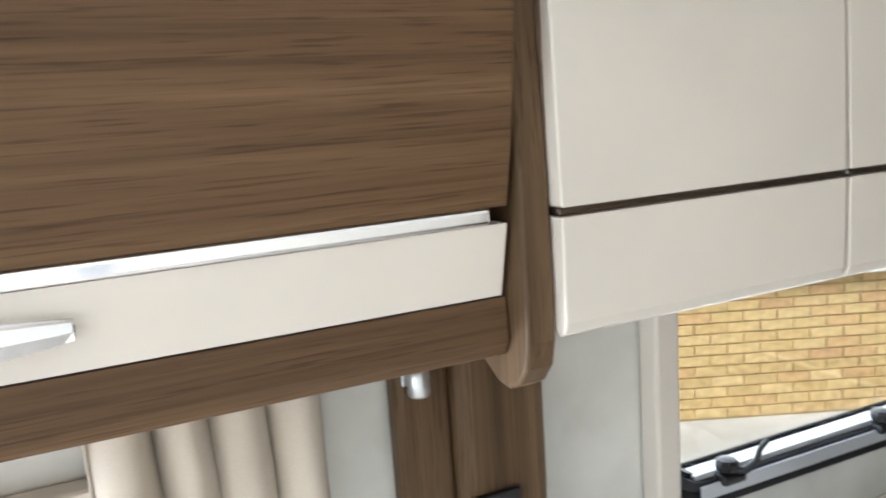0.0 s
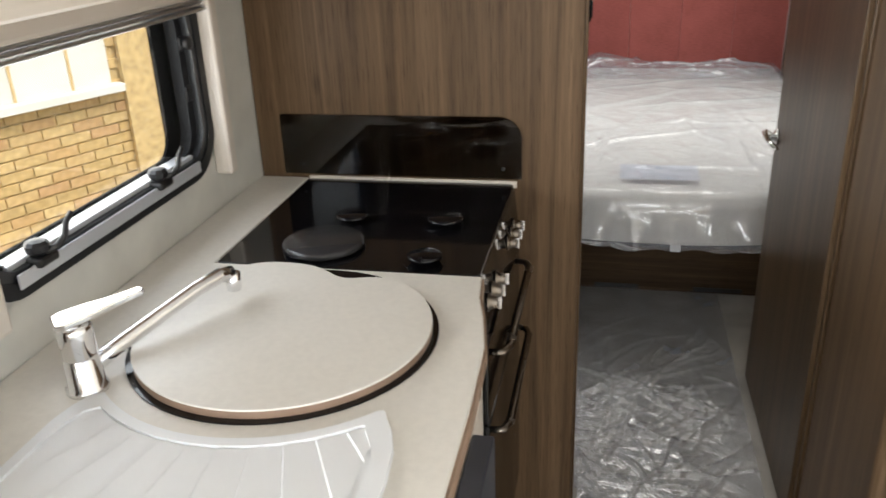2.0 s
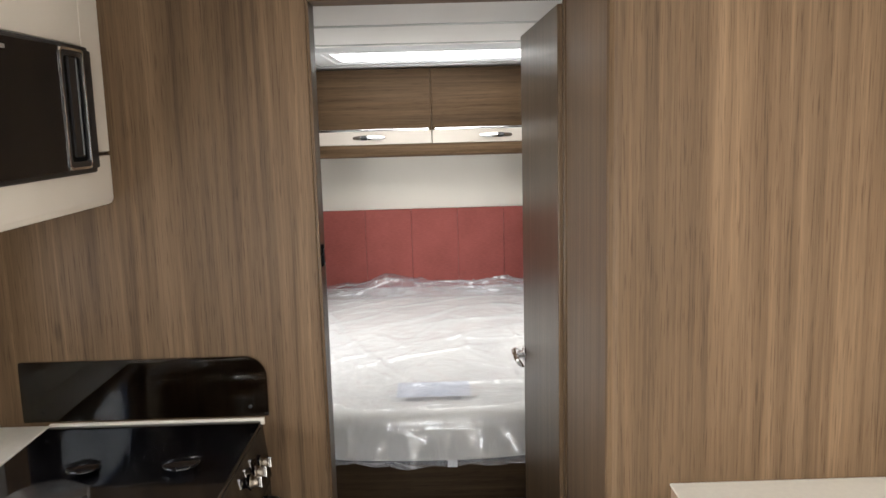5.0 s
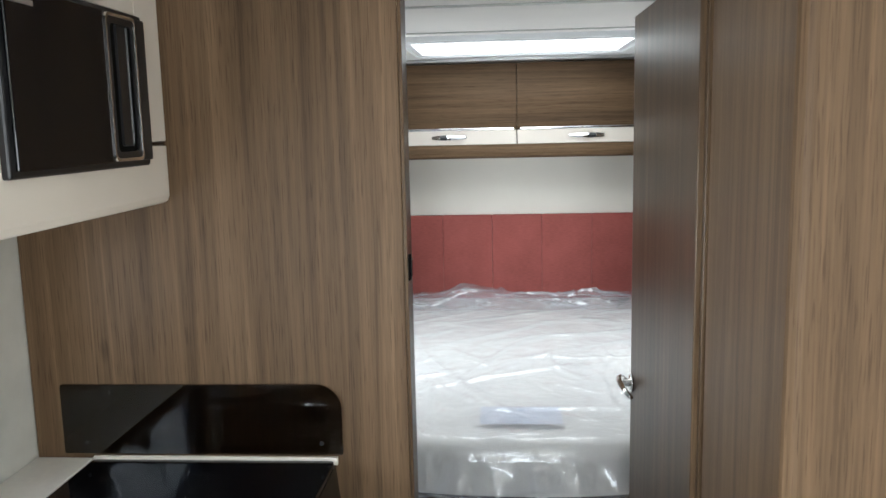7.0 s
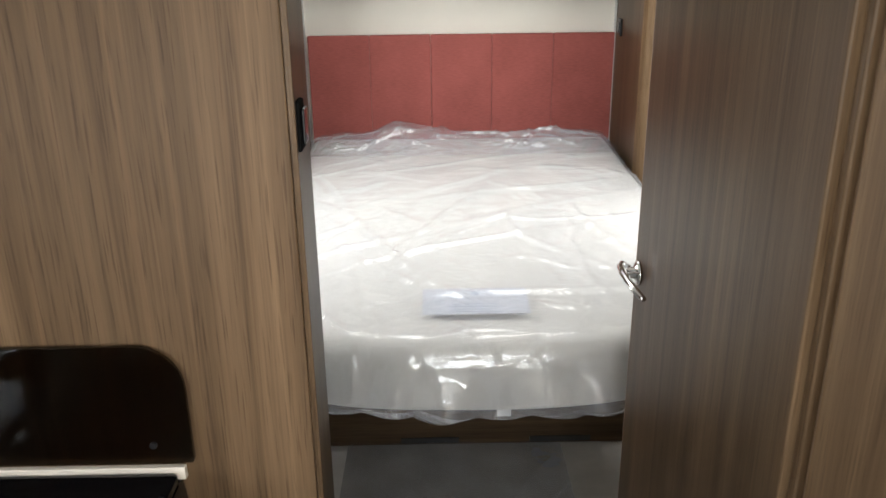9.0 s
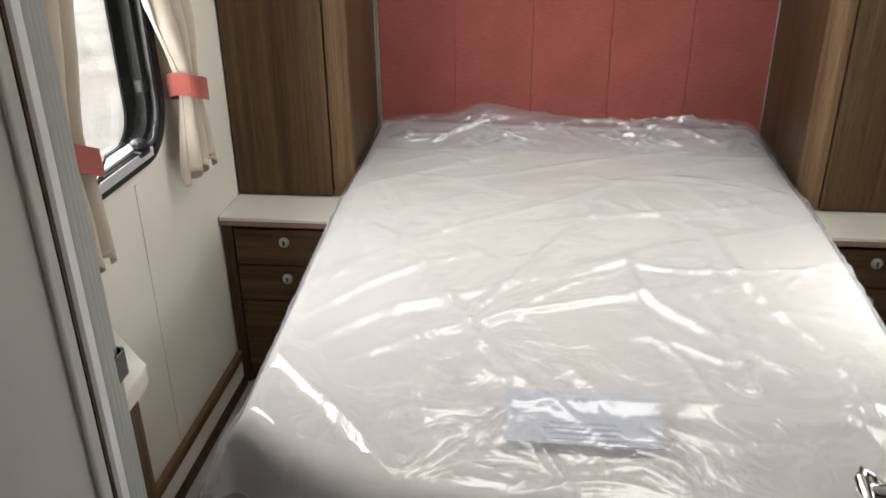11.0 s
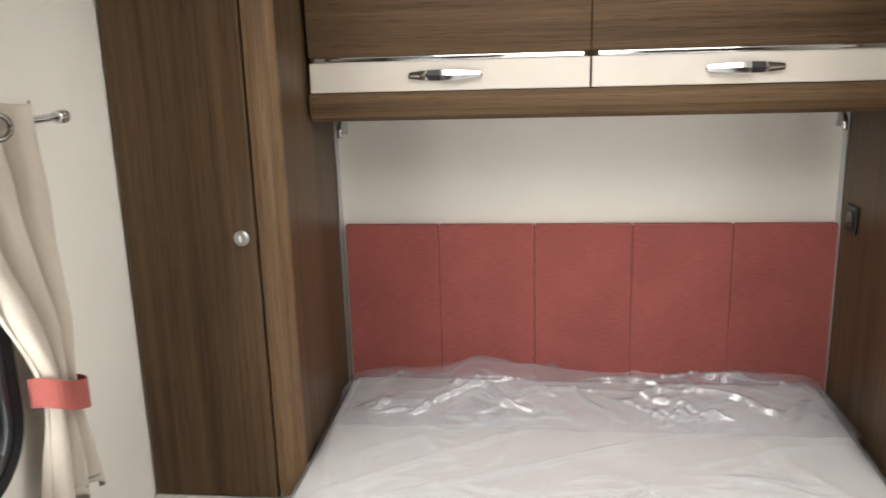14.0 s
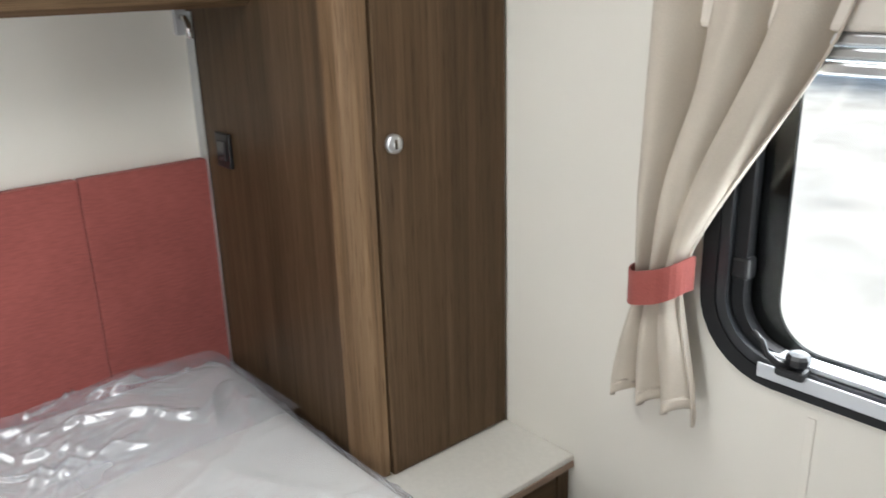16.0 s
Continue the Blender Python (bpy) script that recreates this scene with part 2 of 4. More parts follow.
FILM_FLOOR = film_material("clear_floor_film", 0.28, 0.045, 0.16, 0.5, 8.0)
PAPER = plain("pale_blue_paper", (0.66, 0.69, 0.76), 0.7, var=0.03, bumps=0.05)
INK = plain("blue_grey_print", (0.46, 0.51, 0.62), 0.7, var=0.05)
NAVY = plain("dark_slate_card", (0.035, 0.037, 0.05), 0.45, var=0.15)
DIFFUSER = emitter("lit_rooflight_blind", (1.0, 0.96, 0.89), 1.9)


def brick_material():
    m, nt, p = material("yellow_stock_brick")
    L = nt.links.new
    oi = nt.nodes.new("ShaderNodeObjectInfo")
    geo = nt.nodes.new("ShaderNodeNewGeometry")
    ad = nt.nodes.new("ShaderNodeMath")
    ad.operation = "ADD"
    L(oi.outputs["Random"], ad.inputs[0]), L(geo.outputs["Random Per Island"], ad.inputs[1])
    fr = nt.nodes.new("ShaderNodeMath")
    fr.operation = "FRACT"
    L(ad.outputs[0], fr.inputs[0])
    r = ramp(nt, fr.outputs[0], [(0.0, (0.54, 0.375, 0.15)), (0.35, (0.58, 0.405, 0.165)), (0.75, (0.63, 0.455, 0.20)), (0.93, (0.56, 0.36, 0.15)), (1.0, (0.53, 0.33, 0.15))])
    n = node(nt, "ShaderNodeTexNoise", Scale=22.0, Detail=5.0)
    L(coords(nt), n.inputs["Vector"])
    r2 = ramp(nt, n.outputs["Fac"], [(0.3, (0.7, 0.68, 0.65)), (0.7, (1.15, 1.13, 1.1))])
    mu = nt.nodes.new("ShaderNodeMixRGB")
    mu.blend_type, mu.inputs[0].default_value = "MULTIPLY", 1.0
    L(r.outputs[0], mu.inputs[1]), L(r2.outputs[0], mu.inputs[2])
    L(mu.outputs[0], p.inputs["Base Color"])
    p.inputs["Roughness"].default_value = 0.9
    bump(nt, p, n.outputs["Fac"], 0.5, 0.006)
    return m


BRICK = brick_material()
MORTAR = plain("sandy_mortar", (0.60, 0.43, 0.19), 0.95, var=0.15, scale=12, bumps=0.4)
STONE = plain("pale_painted_boards", (0.72, 0.69, 0.58), 0.7, var=0.06)
CONCRETE = plain("pale_concrete_ground", (0.42, 0.39, 0.325), 0.9, var=0.25, scale=1.3, fine=40, bumps=0.5)
RENDERED = plain("pale_rendered_wall", (0.80, 0.78, 0.72), 0.9, var=0.1, scale=1.5, fine=50, bumps=0.4)


# ---------------------------------------------------------------- mesh helpers
def link(name, bm, mat, smooth=False):
    bmesh.ops.recalc_face_normals(bm, faces=bm.faces)
    me = bpy.data.meshes.new(name)
    bm.to_mesh(me)
    bm.free()
    me.materials.append(mat)
    if smooth:
        for f in me.polygons:
            f.use_smooth = True
    return new(name, me)


def part(name, bm, mat, parent=None, label="", smooth=False):
    ob = link(name, bm, mat, smooth)
    if parent is not None:
        ob.parent = parent
        ob.matrix_parent_inverse = parent.matrix_world.inverted() if parent.type == "EMPTY" else Matrix()
    return tagged(ob, label=label)


def thing(name, label, category, at=(0, 0, 0), group="", kind=""):
    ob = new(name)
    ob.location = at
    ob.empty_display_size = 0.05
    bpy.context.view_layer.update()
    return tagged(ob, label, category, group, kind)


def structure(name, bm, mat, label="", category="", smooth=False):
    return tagged(link(name, bm, mat, smooth), label, category, kind="structure")


MIRROR = Matrix.Translation((0, 0.212, 0)) @ Matrix.Diagonal((1, -1, 1, 1))


def flip(bm, on):
    """Mirror across the centre line of the bed (y = 0.106)."""
    if on:
        bm.transform(MIRROR)
        bmesh.ops.reverse_faces(bm, faces=bm.faces)
    return bm


def box(x0, x1, y0, y1, z0, z1, r=0.0, seg=2, bm=None):
    bm = bm or bmesh.new()
    t = bmesh.new()
    bmesh.ops.create_cube(t, size=1)
    t.transform(Matrix.Translation(((x0 + x1) / 2, (y0 + y1) / 2, (z0 + z1) / 2)) @ Matrix.Diagonal((abs(x1 - x0), abs(y1 - y0), abs(z1 - z0), 1)))
    if r > 0:
        bmesh.ops.bevel(t, geom=t.edges[:], offset=r, segments=seg, affect="EDGES", profile=0.5)
    return join(bm, t)


def join(bm, t):
    me = bpy.data.meshes.new("tmp")
    t.to_mesh(me)
    t.free()
    bm.from_mesh(me)
    bpy.data.meshes.remove(me)
    return bm


def prism(outline, axis, a, b, r=0.0, seg=2, bm=None):
    """Extrude a closed 2D outline along an axis from a to b. The outline's (u, v) are the other two axes in x, y, z order."""
    bm = bm or bmesh.new()
    t = bmesh.new()

    def at(u, v, w):
        q = [u, v]
        q.insert(axis, w)
        return q
    lo = [t.verts.new(at(u, v, a)) for u, v in outline]
    hi = [t.verts.new(at(u, v, b)) for u, v in outline]
    n = len(lo)
    caps = [t.faces.new(lo), t.faces.new(hi[::-1])]
    for i in range(n):
        t.faces.new((lo[i], lo[(i + 1) % n], hi[(i + 1) % n], hi[i]))
    bmesh.ops.recalc_face_normals(t, faces=t.faces)
    if r > 0:
        es = [e for f in caps for e in f.edges]
        bmesh.ops.bevel(t, geom=es, offset=r, segments=seg, affect="EDGES", profile=0.5)
    return join(bm, t)


def rounded(u0, u1, v0, v1, radii, n=6):
    """Outline of a rectangle with its own radius at each corner (u0v0, u1v0, u1v1, u0v1)."""
    if not isinstance(radii, (tuple, list)):
        radii = [radii] * 4
    out = []
    for (cu, cv, a0), r in zip(((u0, v0, 180), (u1, v0, 270), (u1, v1, 0), (u0, v1, 90)), radii):
        su, sv = (1 if cu == u0 else -1), (1 if cv == v0 else -1)
        r = max(r, 1e-4)
        for k in range(n + 1):
            a = radians(a0 + 90 * k / n)
            out.append((cu + su * r + r * math.cos(a), cv + sv * r + r * math.sin(a)))
    return out


def ring(outer, inner, axis, a, b, bm=None):
    """A frame between two outlines with equal counts, from a to b along the axis."""
    bm = bm or bmesh.new()

    def at(p, w):
        q = list(p)
        q.insert(axis, w)
        return bm.verts.new(q)
    rows = [[at(p, w) for p in loop] for loop, w in ((outer, a), (outer, b), (inner, b), (inner, a))]
    n = len(outer)
    for j in range(4):
        p, q = rows[j], rows[(j + 1) % 4]
        for i in range(n):
            bm.faces.new((p[i], p[(i + 1) % n], q[(i + 1) % n], q[i]))
    return bm


def tube(path, radius, seg=10, bm=None, flat=1.0):
    """A round bar along a path; radius may be one number or one for each point."""
    bm = bm or bmesh.new()
    pts = [Vector(p) for p in path]
    rr = radius if isinstance(radius, (list, tuple)) else [radius] * len(pts)
    rows, ref = [], None
    for i, p in enumerate(pts):
        d = (pts[min(i + 1, len(pts) - 1)] - pts[max(i - 1, 0)]).normalized()
        if ref is None:
            ref = Vector((0, 0, 1)) if abs(d.z) < 0.9 else Vector((1, 0, 0))
        s = d.cross(ref).normalized()
        ref = s.cross(d).normalized()
        rows.append([bm.verts.new(p + rr[i] * (s * math.cos(2 * math.pi * k / seg) + ref * flat * math.sin(2 * math.pi * k / seg))) for k in range(seg)])
    for a, b in zip(rows, rows[1:]):
        for k in range(seg):
            bm.faces.new((a[k], a[(k + 1) % seg], b[(k + 1) % seg], b[k]))
    bm.faces.new(rows[0][::-1]), bm.faces.new(rows[-1])
    return bm


def lathe(profile, centre, axis=2, seg=28, bm=None):
    """Turn (radius, height) pairs round an axis through centre."""
    bm = bm or bmesh.new()
    rows = []
    for r, h in profile:
        row = []
        for k in range(seg):
            a = 2 * math.pi * k / seg
            q = [max(r, 1e-5) * math.cos(a), max(r, 1e-5) * math.sin(a)]
            q.insert(axis, h)
            row.append(bm.verts.new(Vector(centre) + Vector(q)))
        rows.append(row)
    for a, b in zip(rows, rows[1:]):
        for k in range(seg):
            bm.faces.new((a[k], a[(k + 1) % seg], b[(k + 1) % seg], b[k]))
    bm.faces.new(rows[0][::-1]), bm.faces.new(rows[-1])
    return bm


def sheet(f, nu, nv, bm=None):
    bm = bm or bmesh.new()
    g = [[bm.verts.new(f(i / nu, j / nv)) for j in range(nv + 1)] for i in range(nu + 1)]
    for i in range(nu):
        for j in range(nv):
            bm.faces.new((g[i][j], g[i + 1][j], g[i + 1][j + 1], g[i][j + 1]))
    return bm


def smoothstep(a, b, x):
    t = min(1.0, max(0.0, (x - a) / (b - a)))
    return t * t * (3 - 2 * t)


def ridge(p):
    return 1.0 - abs(noise.noise(p)) * 2.0


# ---------------------------------------------------------------- structure
YL, YR, XF, XB, ZC = 1.112, -0.900, 5.60, -1.60, 1.895   # side walls, head-end wall, lounge-end wall, ceiling
TH = 0.035


def wall_panel(y0, y1, x0, x1, z0, z1, holes):
    """A side wall with rounded window holes (hx0, hx1, hz0, hz1, radius), split into upright strips."""
    bm = bmesh.new()
    xs = x0
    for hx0, hx1, hz0, hz1, r in sorted(holes):
        m = 0.03
        box(xs, hx0 - m, y0, y1, z0, z1, bm=bm)
        ox0, ox1, oz0, oz1 = hx0 - m, hx1 + m, hz0 - m, hz1 + m
        ring(rounded(ox0, ox1, oz0, oz1, 0.0005), rounded(hx0, hx1, hz0, hz1, r), 1, y0, y1, bm=bm)
        box(ox0, ox1, y0, y1, z0, oz0, bm=bm)
        box(ox0, ox1, y0, y1, oz1, z1, bm=bm)
        xs = hx1 + m
    box(xs, x1, y0, y1, z0, z1, bm=bm)
    return bm


HOLE_BED = (4.10, 4.60, 0.885, 1.40, 0.11)
HOLE_KIT = (1.868, 2.548, 1.046, 1.40, 0.085)
HOLE_LOU = (0.10, 1.12, 0.78, 1.27, 0.08)
structure("wall_left_bedroom", wall_panel(YL, YL + TH, 2.83, XF + TH, 0, ZC, [HOLE_BED]), WALL, "cream caravan side wall with a window", "wall")
structure("wall_left_kitchen", wall_panel(YL, YL + TH, XB, 2.83, 0, ZC, [HOLE_KIT, HOLE_LOU]), MARBLE, "pale mottled kitchen side wall with windows", "wall")
structure("wall_right", wall_panel(YR - TH, YR, XB, XF + TH, 0, ZC, [HOLE_BED, (-0.6, 1.25, 0.78, 1.50, 0.08)]), WALL, "cream caravan side wall with windows", "wall")
structure("wall_head_end", box(XF, XF + TH, YR, YL, 0, ZC), WALL, "plain cream wall behind the headboard", "wall")
bm = bmesh.new()
box(XB - TH, XB, YR, YL, 0, 0.75, bm=bm), box(XB - TH, XB, YR, YL, 1.62, ZC, bm=bm)
box(XB - TH, XB, YR, YR + 0.12, 0.75, 1.62, bm=bm), box(XB - TH, XB, YL - 0.12, YL, 0.75, 1.62, bm=bm)
structure("wall_lounge_end", bm, WALL, "cream end wall with a wide window opening", "wall")
structure("floor", box(XB, XF, YR, YL, -0.04, 0), CARPET, "grey-brown carpeted caravan floor", "floor")
bm = bmesh.new()
rx0, rx1, ry0, ry1 = 4.40, 5.02, -0.36, 0.55
box(XB, rx0, YR, YL, ZC, ZC + 0.04, bm=bm), box(rx1, XF, YR, YL, ZC, ZC + 0.04, bm=bm)
box(rx0, rx1, YR, ry0, ZC, ZC + 0.04, bm=bm), box(rx0, rx1, ry1, YL, ZC, ZC + 0.04, bm=bm)
structure("ceiling", bm, CEILING, "white caravan ceiling board", "ceiling")

# bedroom rooflight
rl = thing("rooflight", "white rooflight frame with a bright lit blind", "rooflight", ((rx0 + rx1) / 2, (ry0 + ry1) / 2, ZC))
part("frame", ring(rounded(rx0 - 0.09, rx1 + 0.09, ry0 - 0.09, ry1 + 0.09, 0.05), rounded(rx0 + 0.002, rx1 - 0.002, ry0 + 0.002, ry1 - 0.002, 0.02), 2, ZC - 0.018, ZC), WHITE, rl, "moulded white frame")
part("upstand", ring(rounded(rx0 + 0.002, rx1 - 0.002, ry0 + 0.002, ry1 - 0.002, 0.02), rounded(rx0 + 0.03, rx1 - 0.03, ry0 + 0.03, ry1 - 0.03, 0.02), 2, ZC - 0.01, ZC + 0.03), WHITE, rl)
part("blind", box(rx0 + 0.03, rx1 - 0.03, ry0 + 0.03, ry1 - 0.03, ZC + 0.022, ZC + 0.026), DIFFUSER, rl, "glowing white pleated blind")
structure("ceiling_batten_front", box(3.56, 3.575, YR + 0.002, YL - 0.002, ZC - 0.006, ZC - 0.0005, 0.001), GREYWHITE, "grey joint strip on the ceiling", "trim")
structure("ceiling_batten_rear", box(4.19, 4.20, YR + 0.002, YL - 0.002, ZC - 0.005, ZC - 0.0005, 0.001), GREYWHITE, "grey joint strip on the ceiling", "trim")
structure("ceiling_trim", box(5.24, 5.315, -0.556, 0.756, 1.872, 1.893, 0.004), SILVER, "grey trim strip under the ceiling", "trim")

# cross partition with the bedroom doorway
PX0, PX1 = 2.79, 2.885
structure("partition_left", box(PX0, PX1, 0.3605, YL - 0.002, 0, ZC, 0.002), WOOD_V, "walnut laminate partition beside the cooker", "partition")
structure("door_jamb", box(PX0 + 0.001, PX1, 0.356, 0.360, 0, ZC, 0.001), WOOD_DARK, "dark walnut lining of the doorway", "trim")
structure("partition_right", box(2.83, PX1, YR, -0.205, 0, ZC), WOOD_V, "walnut laminate partition behind the door", "partition")
structure("door_header", box(PX0 + 0.004, PX1 - 0.004, -0.2, 0.354, 1.862, ZC - 0.002), WOOD_Y, "walnut strip over the bedroom doorway", "trim")
structure("partition_edge_trim", box(PX0 + 0.001, PX0 + 0.006, 0.3535, 0.357, 0.0, 1.86, 0.001), WOOD_DARK, "brown edging strip on the door jamb", "trim")
# cupboard block on the other side of the aisle
structure("cupboard_block", box(2.372, 2.826, YR, -0.2, 0, ZC - 0.002, 0.018, 3), WOOD_V, "tall walnut cupboard wall beside the doorway", "partition")
structure("door_stop", box(2.826, 2.842, -0.215, -0.196, 0, 1.86, 0.003), WOOD_DARK, "dark walnut door post", "trim")

# skirting and wall seam strips
structure("baseboard_left", box(3.0, 4.87, YL - 0.018, YL - 0.001, 0.092, 0.125, 0.004), WOOD_X, "walnut capping strip on the skirting", "baseboard")
structure("baseboard_left_panel", box(3.0, 4.87, YL - 0.013, YL - 0.001, 0.031, 0.0915, 0.001), WALL, "cream skirting panel", "baseboard")
structure("baseboard_left_foot", box(3.0, 4.87, YL - 0.024, YL - 0.001, 0.001, 0.0305, 0.004), WOOD_BASE, "dark walnut strip along the floor", "baseboard")
structure("baseboard_right", box(3.0, 4.87, YR + 0.001, YR + 0.018, 0.092, 0.125, 0.004), WOOD_X, "walnut capping strip on the skirting", "baseboard")
structure("baseboard_right_panel", box(3.0, 4.87, YR + 0.001, YR + 0.013, 0.031, 0.0915, 0.001), WALL, "cream skirting panel", "baseboard")
structure("baseboard_right_foot", box(3.0, 4.87, YR + 0.001, YR + 0.024, 0.001, 0.0305, 0.004), WOOD_BASE, "dark walnut strip along the floor", "baseboard")
structure("wall_seam_left", box(4.423, 4.437, YL - 0.0025, YL - 0.0005, 0.115, 0.84, 0.0008), WALL, "cream cover strip on a wall joint", "trim")
structure("wall_seam_right", box(4.423, 4.437, YR + 0.0005, YR + 0.0025, 0.115, 0.84, 0.0008), WALL, "cream cover strip on a wall joint", "trim")


# ---------------------------------------------------------------- windows
def window(name, hole, side, label, blind_z, catches, stay_x, pull=0.0, posts=()):
    """A top-hung caravan window. side: +1 the left wall, -1 the mirrored right wall."""
    hx0, hx1, hz0, hz1, r = hole
    mir = side < 0
    w = tagged(new(name), label, "window", kind="structure")
    yi = YL
    P = lambda n, bm, mat, parent=w, lab="", sm=False: part(n, flip(bm, mir), mat, parent, lab, sm)
    o = lambda d, rr: rounded(hx0 - d, hx1 + d, hz0 - d, hz1 + d, rr, 8)
    seal = P("seal", ring(o(0.017, r + 0.017), o(-0.008, r - 0.008), 1, yi - 0.012, yi + 0.030), RUBBER, lab="black rubber seal", sm=False)
    P("frame_rail", ring(o(-0.0085, r - 0.0085), o(-0.024, r - 0.024), 1, yi - 0.009, yi + 0.029), RAILDARK, lab="aluminium inner rail")
    P("sill_rail", box(hx0 + r * 0.8, hx1 - r * 0.8, yi - 0.002, yi + 0.028, hz0 + 0.0242, hz0 + 0.033, 0.002), ANODISED, lab="aluminium sill rail")
    P("front_rail", box(hx0 + r * 0.8, hx1 - r * 0.8, yi - 0.0165, yi - 0.0122, hz0 - 0.002, hz0 + 0.021, 0.002), ANODISED, lab="aluminium front rail")
    P("inner_seal", ring(o(-0.025, r - 0.025), rounded(hx0 + 0.034, hx1 - 0.045, hz0 + 0.032, hz1 - 0.03, r - 0.035, 8), 1, yi + 0.006, yi + 0.029), RUBBER)
    # acrylic pane with its dark border
    pane = prism(rounded(hx0 + 0.02, hx1 - 0.02, hz0 + 0.02, hz1, r - 0.02, 8), 1, yi + 0.031, yi + 0.0355)
    edge = ring(o(-0.024, r - 0.024), rounded(hx0 + 0.036, hx1 - 0.085, hz0 + 0.034, hz1 - 0.03, r - 0.04, 8), 1, yi + 0.036, yi + 0.042)
    for b in (pane, edge):
        b.transform(Matrix.Translation((0, yi + 0.06, hz1)) @ Matrix.Rotation(pull, 4, "X") @ Matrix.Translation((0, -yi - 0.06, -hz1)))
    g = P("pane", pane, CLEAR, lab="clear acrylic pane")
    g.visible_shadow = False
    P("pane_edge", edge, MATTE, lab="dark printed pane border")
    for cx in catches:
        c = P("catch", box(cx - 0.022, cx + 0.022, yi - 0.026, yi + 0.012, hz0 + 0.014, hz0 + 0.030, 0.005), BLACK, lab="black window catch")
        P("catch_knob", lathe([(0.009, 0), (0.011, 0.003), (0.017, 0.008), (0.018, 0.018), (0.014, 0.023), (0.005, 0.025)], (cx - 0.006, yi - 0.012, hz0 + 0.029), 2, 9), BLACK, c, sm=False)
        P("catch_lever", tube([(cx - 0.004, yi - 0.018, hz0 + 0.034), (cx + 0.014, yi - 0.030, hz0 + 0.036), (cx + 0.030, yi - 0.034, hz0 + 0.047), (cx + 0.038, yi - 0.034, hz0 + 0.064), (cx + 0.052, yi - 0.036, hz0 + 0.076)], [0.006, 0.006, 0.005, 0.0045, 0.004], 8), BLACK, c, sm=True)
    for sx in stay_x:
        st = P("stay", tube([(sx, yi + 0.016, hz1 - 0.10), (sx, yi + 0.018, hz0 + 0.16)], 0.0075, 10), SILVER, lab="aluminium window stay", sm=True)
        P("stay_clamp", box(sx - 0.014, sx + 0.014, yi + 0.002, yi + 0.029, hz1 - 0.125, hz1 - 0.095, 0.005), BLACK, st)
        P("stay_knob", lathe([(0.007, 0), (0.013, 0.002), (0.013, 0.012), (0.008, 0.016)], (sx, yi - 0.012, hz1 - 0.11), 1, 14), BLACK, st, sm=True)
        P("stay_foot", box(sx - 0.016, sx + 0.016, yi + 0.002, yi + 0.029, hz0 + 0.13, hz0 + 0.165, 0.006), BLACK, st)
    # blind cassette with its half-drawn aluminium bar
    zt, zb = blind_z
    ca = P("blind_cassette", box(hx0 - 0.06, hx1 + 0.06, yi - 0.045, yi - 0.002, zt, zt + 0.052, 0.008), CREAM, lab="cream blind cassette")
    bar = bmesh.new()
    for k in range(3):
        a, b = zb + (zt - zb) * k / 3, zb + (zt - zb) * (k + 1) / 3
        box(hx0 - 0.02, hx1 + 0.02, yi - 0.034 + 0.005 * (k % 2), yi - 0.012, a + 0.001, b - 0.001, 0.004, bm=bar)
    P("blind_bar", bar, SILVER, ca, "ribbed silver blind bar")
    for px0, px1, pz0 in posts:
        P("blind_rail", box(px0, px1, yi - 0.04, yi - 0.002, pz0, zt, 0.006), CREAM, lab="cream upright blind rail")
    return w


window("window_1", HOLE_KIT, 1, "kitchen window with black seal and silver rail", (1.372, 1.345), (1.995, 2.335), (2.52,), 0.0, ((1.838, 1.880, 1.012), (2.562, 2.594, 1.012)))
window("window_2", HOLE_BED, 1, "bedroom window with black seal and raised blind", (1.378, 1.325), (4.21, 4.46), (4.565,), 0.0, ())
window("window_3", HOLE_BED, -1, "bedroom window with black seal and raised blind", (1.378, 1.325), (4.21, 4.46), (4.565,), 0.0, ())
window("window_4", HOLE_LOU, 1, "lounge window beside a cream curtain", (1.245, 1.22), (0.4, 0.9), (1.09,), 0.0, ())


# ---------------------------------------------------------------- kitchen
# lounge locker with wood door, chrome strip and cream lower panel
def chrome_handle(parent, centre, along, out, face=1, length=0.17):
    """Bow handle: boat-shaped chrome plate, a mirror-bright lever over one half, an open bow over the other."""
    c, a, o = Vector(centre), Vector(along) * face, Vector(out)
    up = Vector((0, 0, 1))

    def slab(u0, u1, h, lo, hi, bow):
        bm = bmesh.new()
        rings = []
        n = 14
        for i in range(n + 1):
            u = u0 + (u1 - u0) * i / n
            k = 1 - (u / (length / 2)) ** 2
            hh, rise = h * (0.55 + 0.45 * k), bow * k
            rings.append([bm.verts.new(c + a * u + up * v + o * w) for v, w in ((-hh, lo + rise), (-hh * 0.9, hi + rise - 0.0015), (0, hi + rise + 0.0015), (hh * 0.9, hi + rise - 0.0015), (hh, lo + rise))])
        for p, q in zip(rings, rings[1:]):
            for j in range(5):
                bm.faces.new((p[j], q[j], q[(j + 1) % 5], p[(j + 1) % 5]))
        bm.faces.new(rings[0][::-1]), bm.faces.new(rings[-1])
        return bm
    half = length / 2
    h = part("handle", slab(-half, half, 0.013, 0.0, 0.003, 0.0), CHROME, parent, "chrome bow handle", True)
    part("recess", slab(-half * 0.50, -half * 0.08, 0.0125, 0.006, 0.008, 0.0), ENAMEL, h)
    part("grip", slab(-half * 0.10, half * 0.99, 0.0125, 0.006, 0.011, 0.012), CHROME, h, "polished lever")
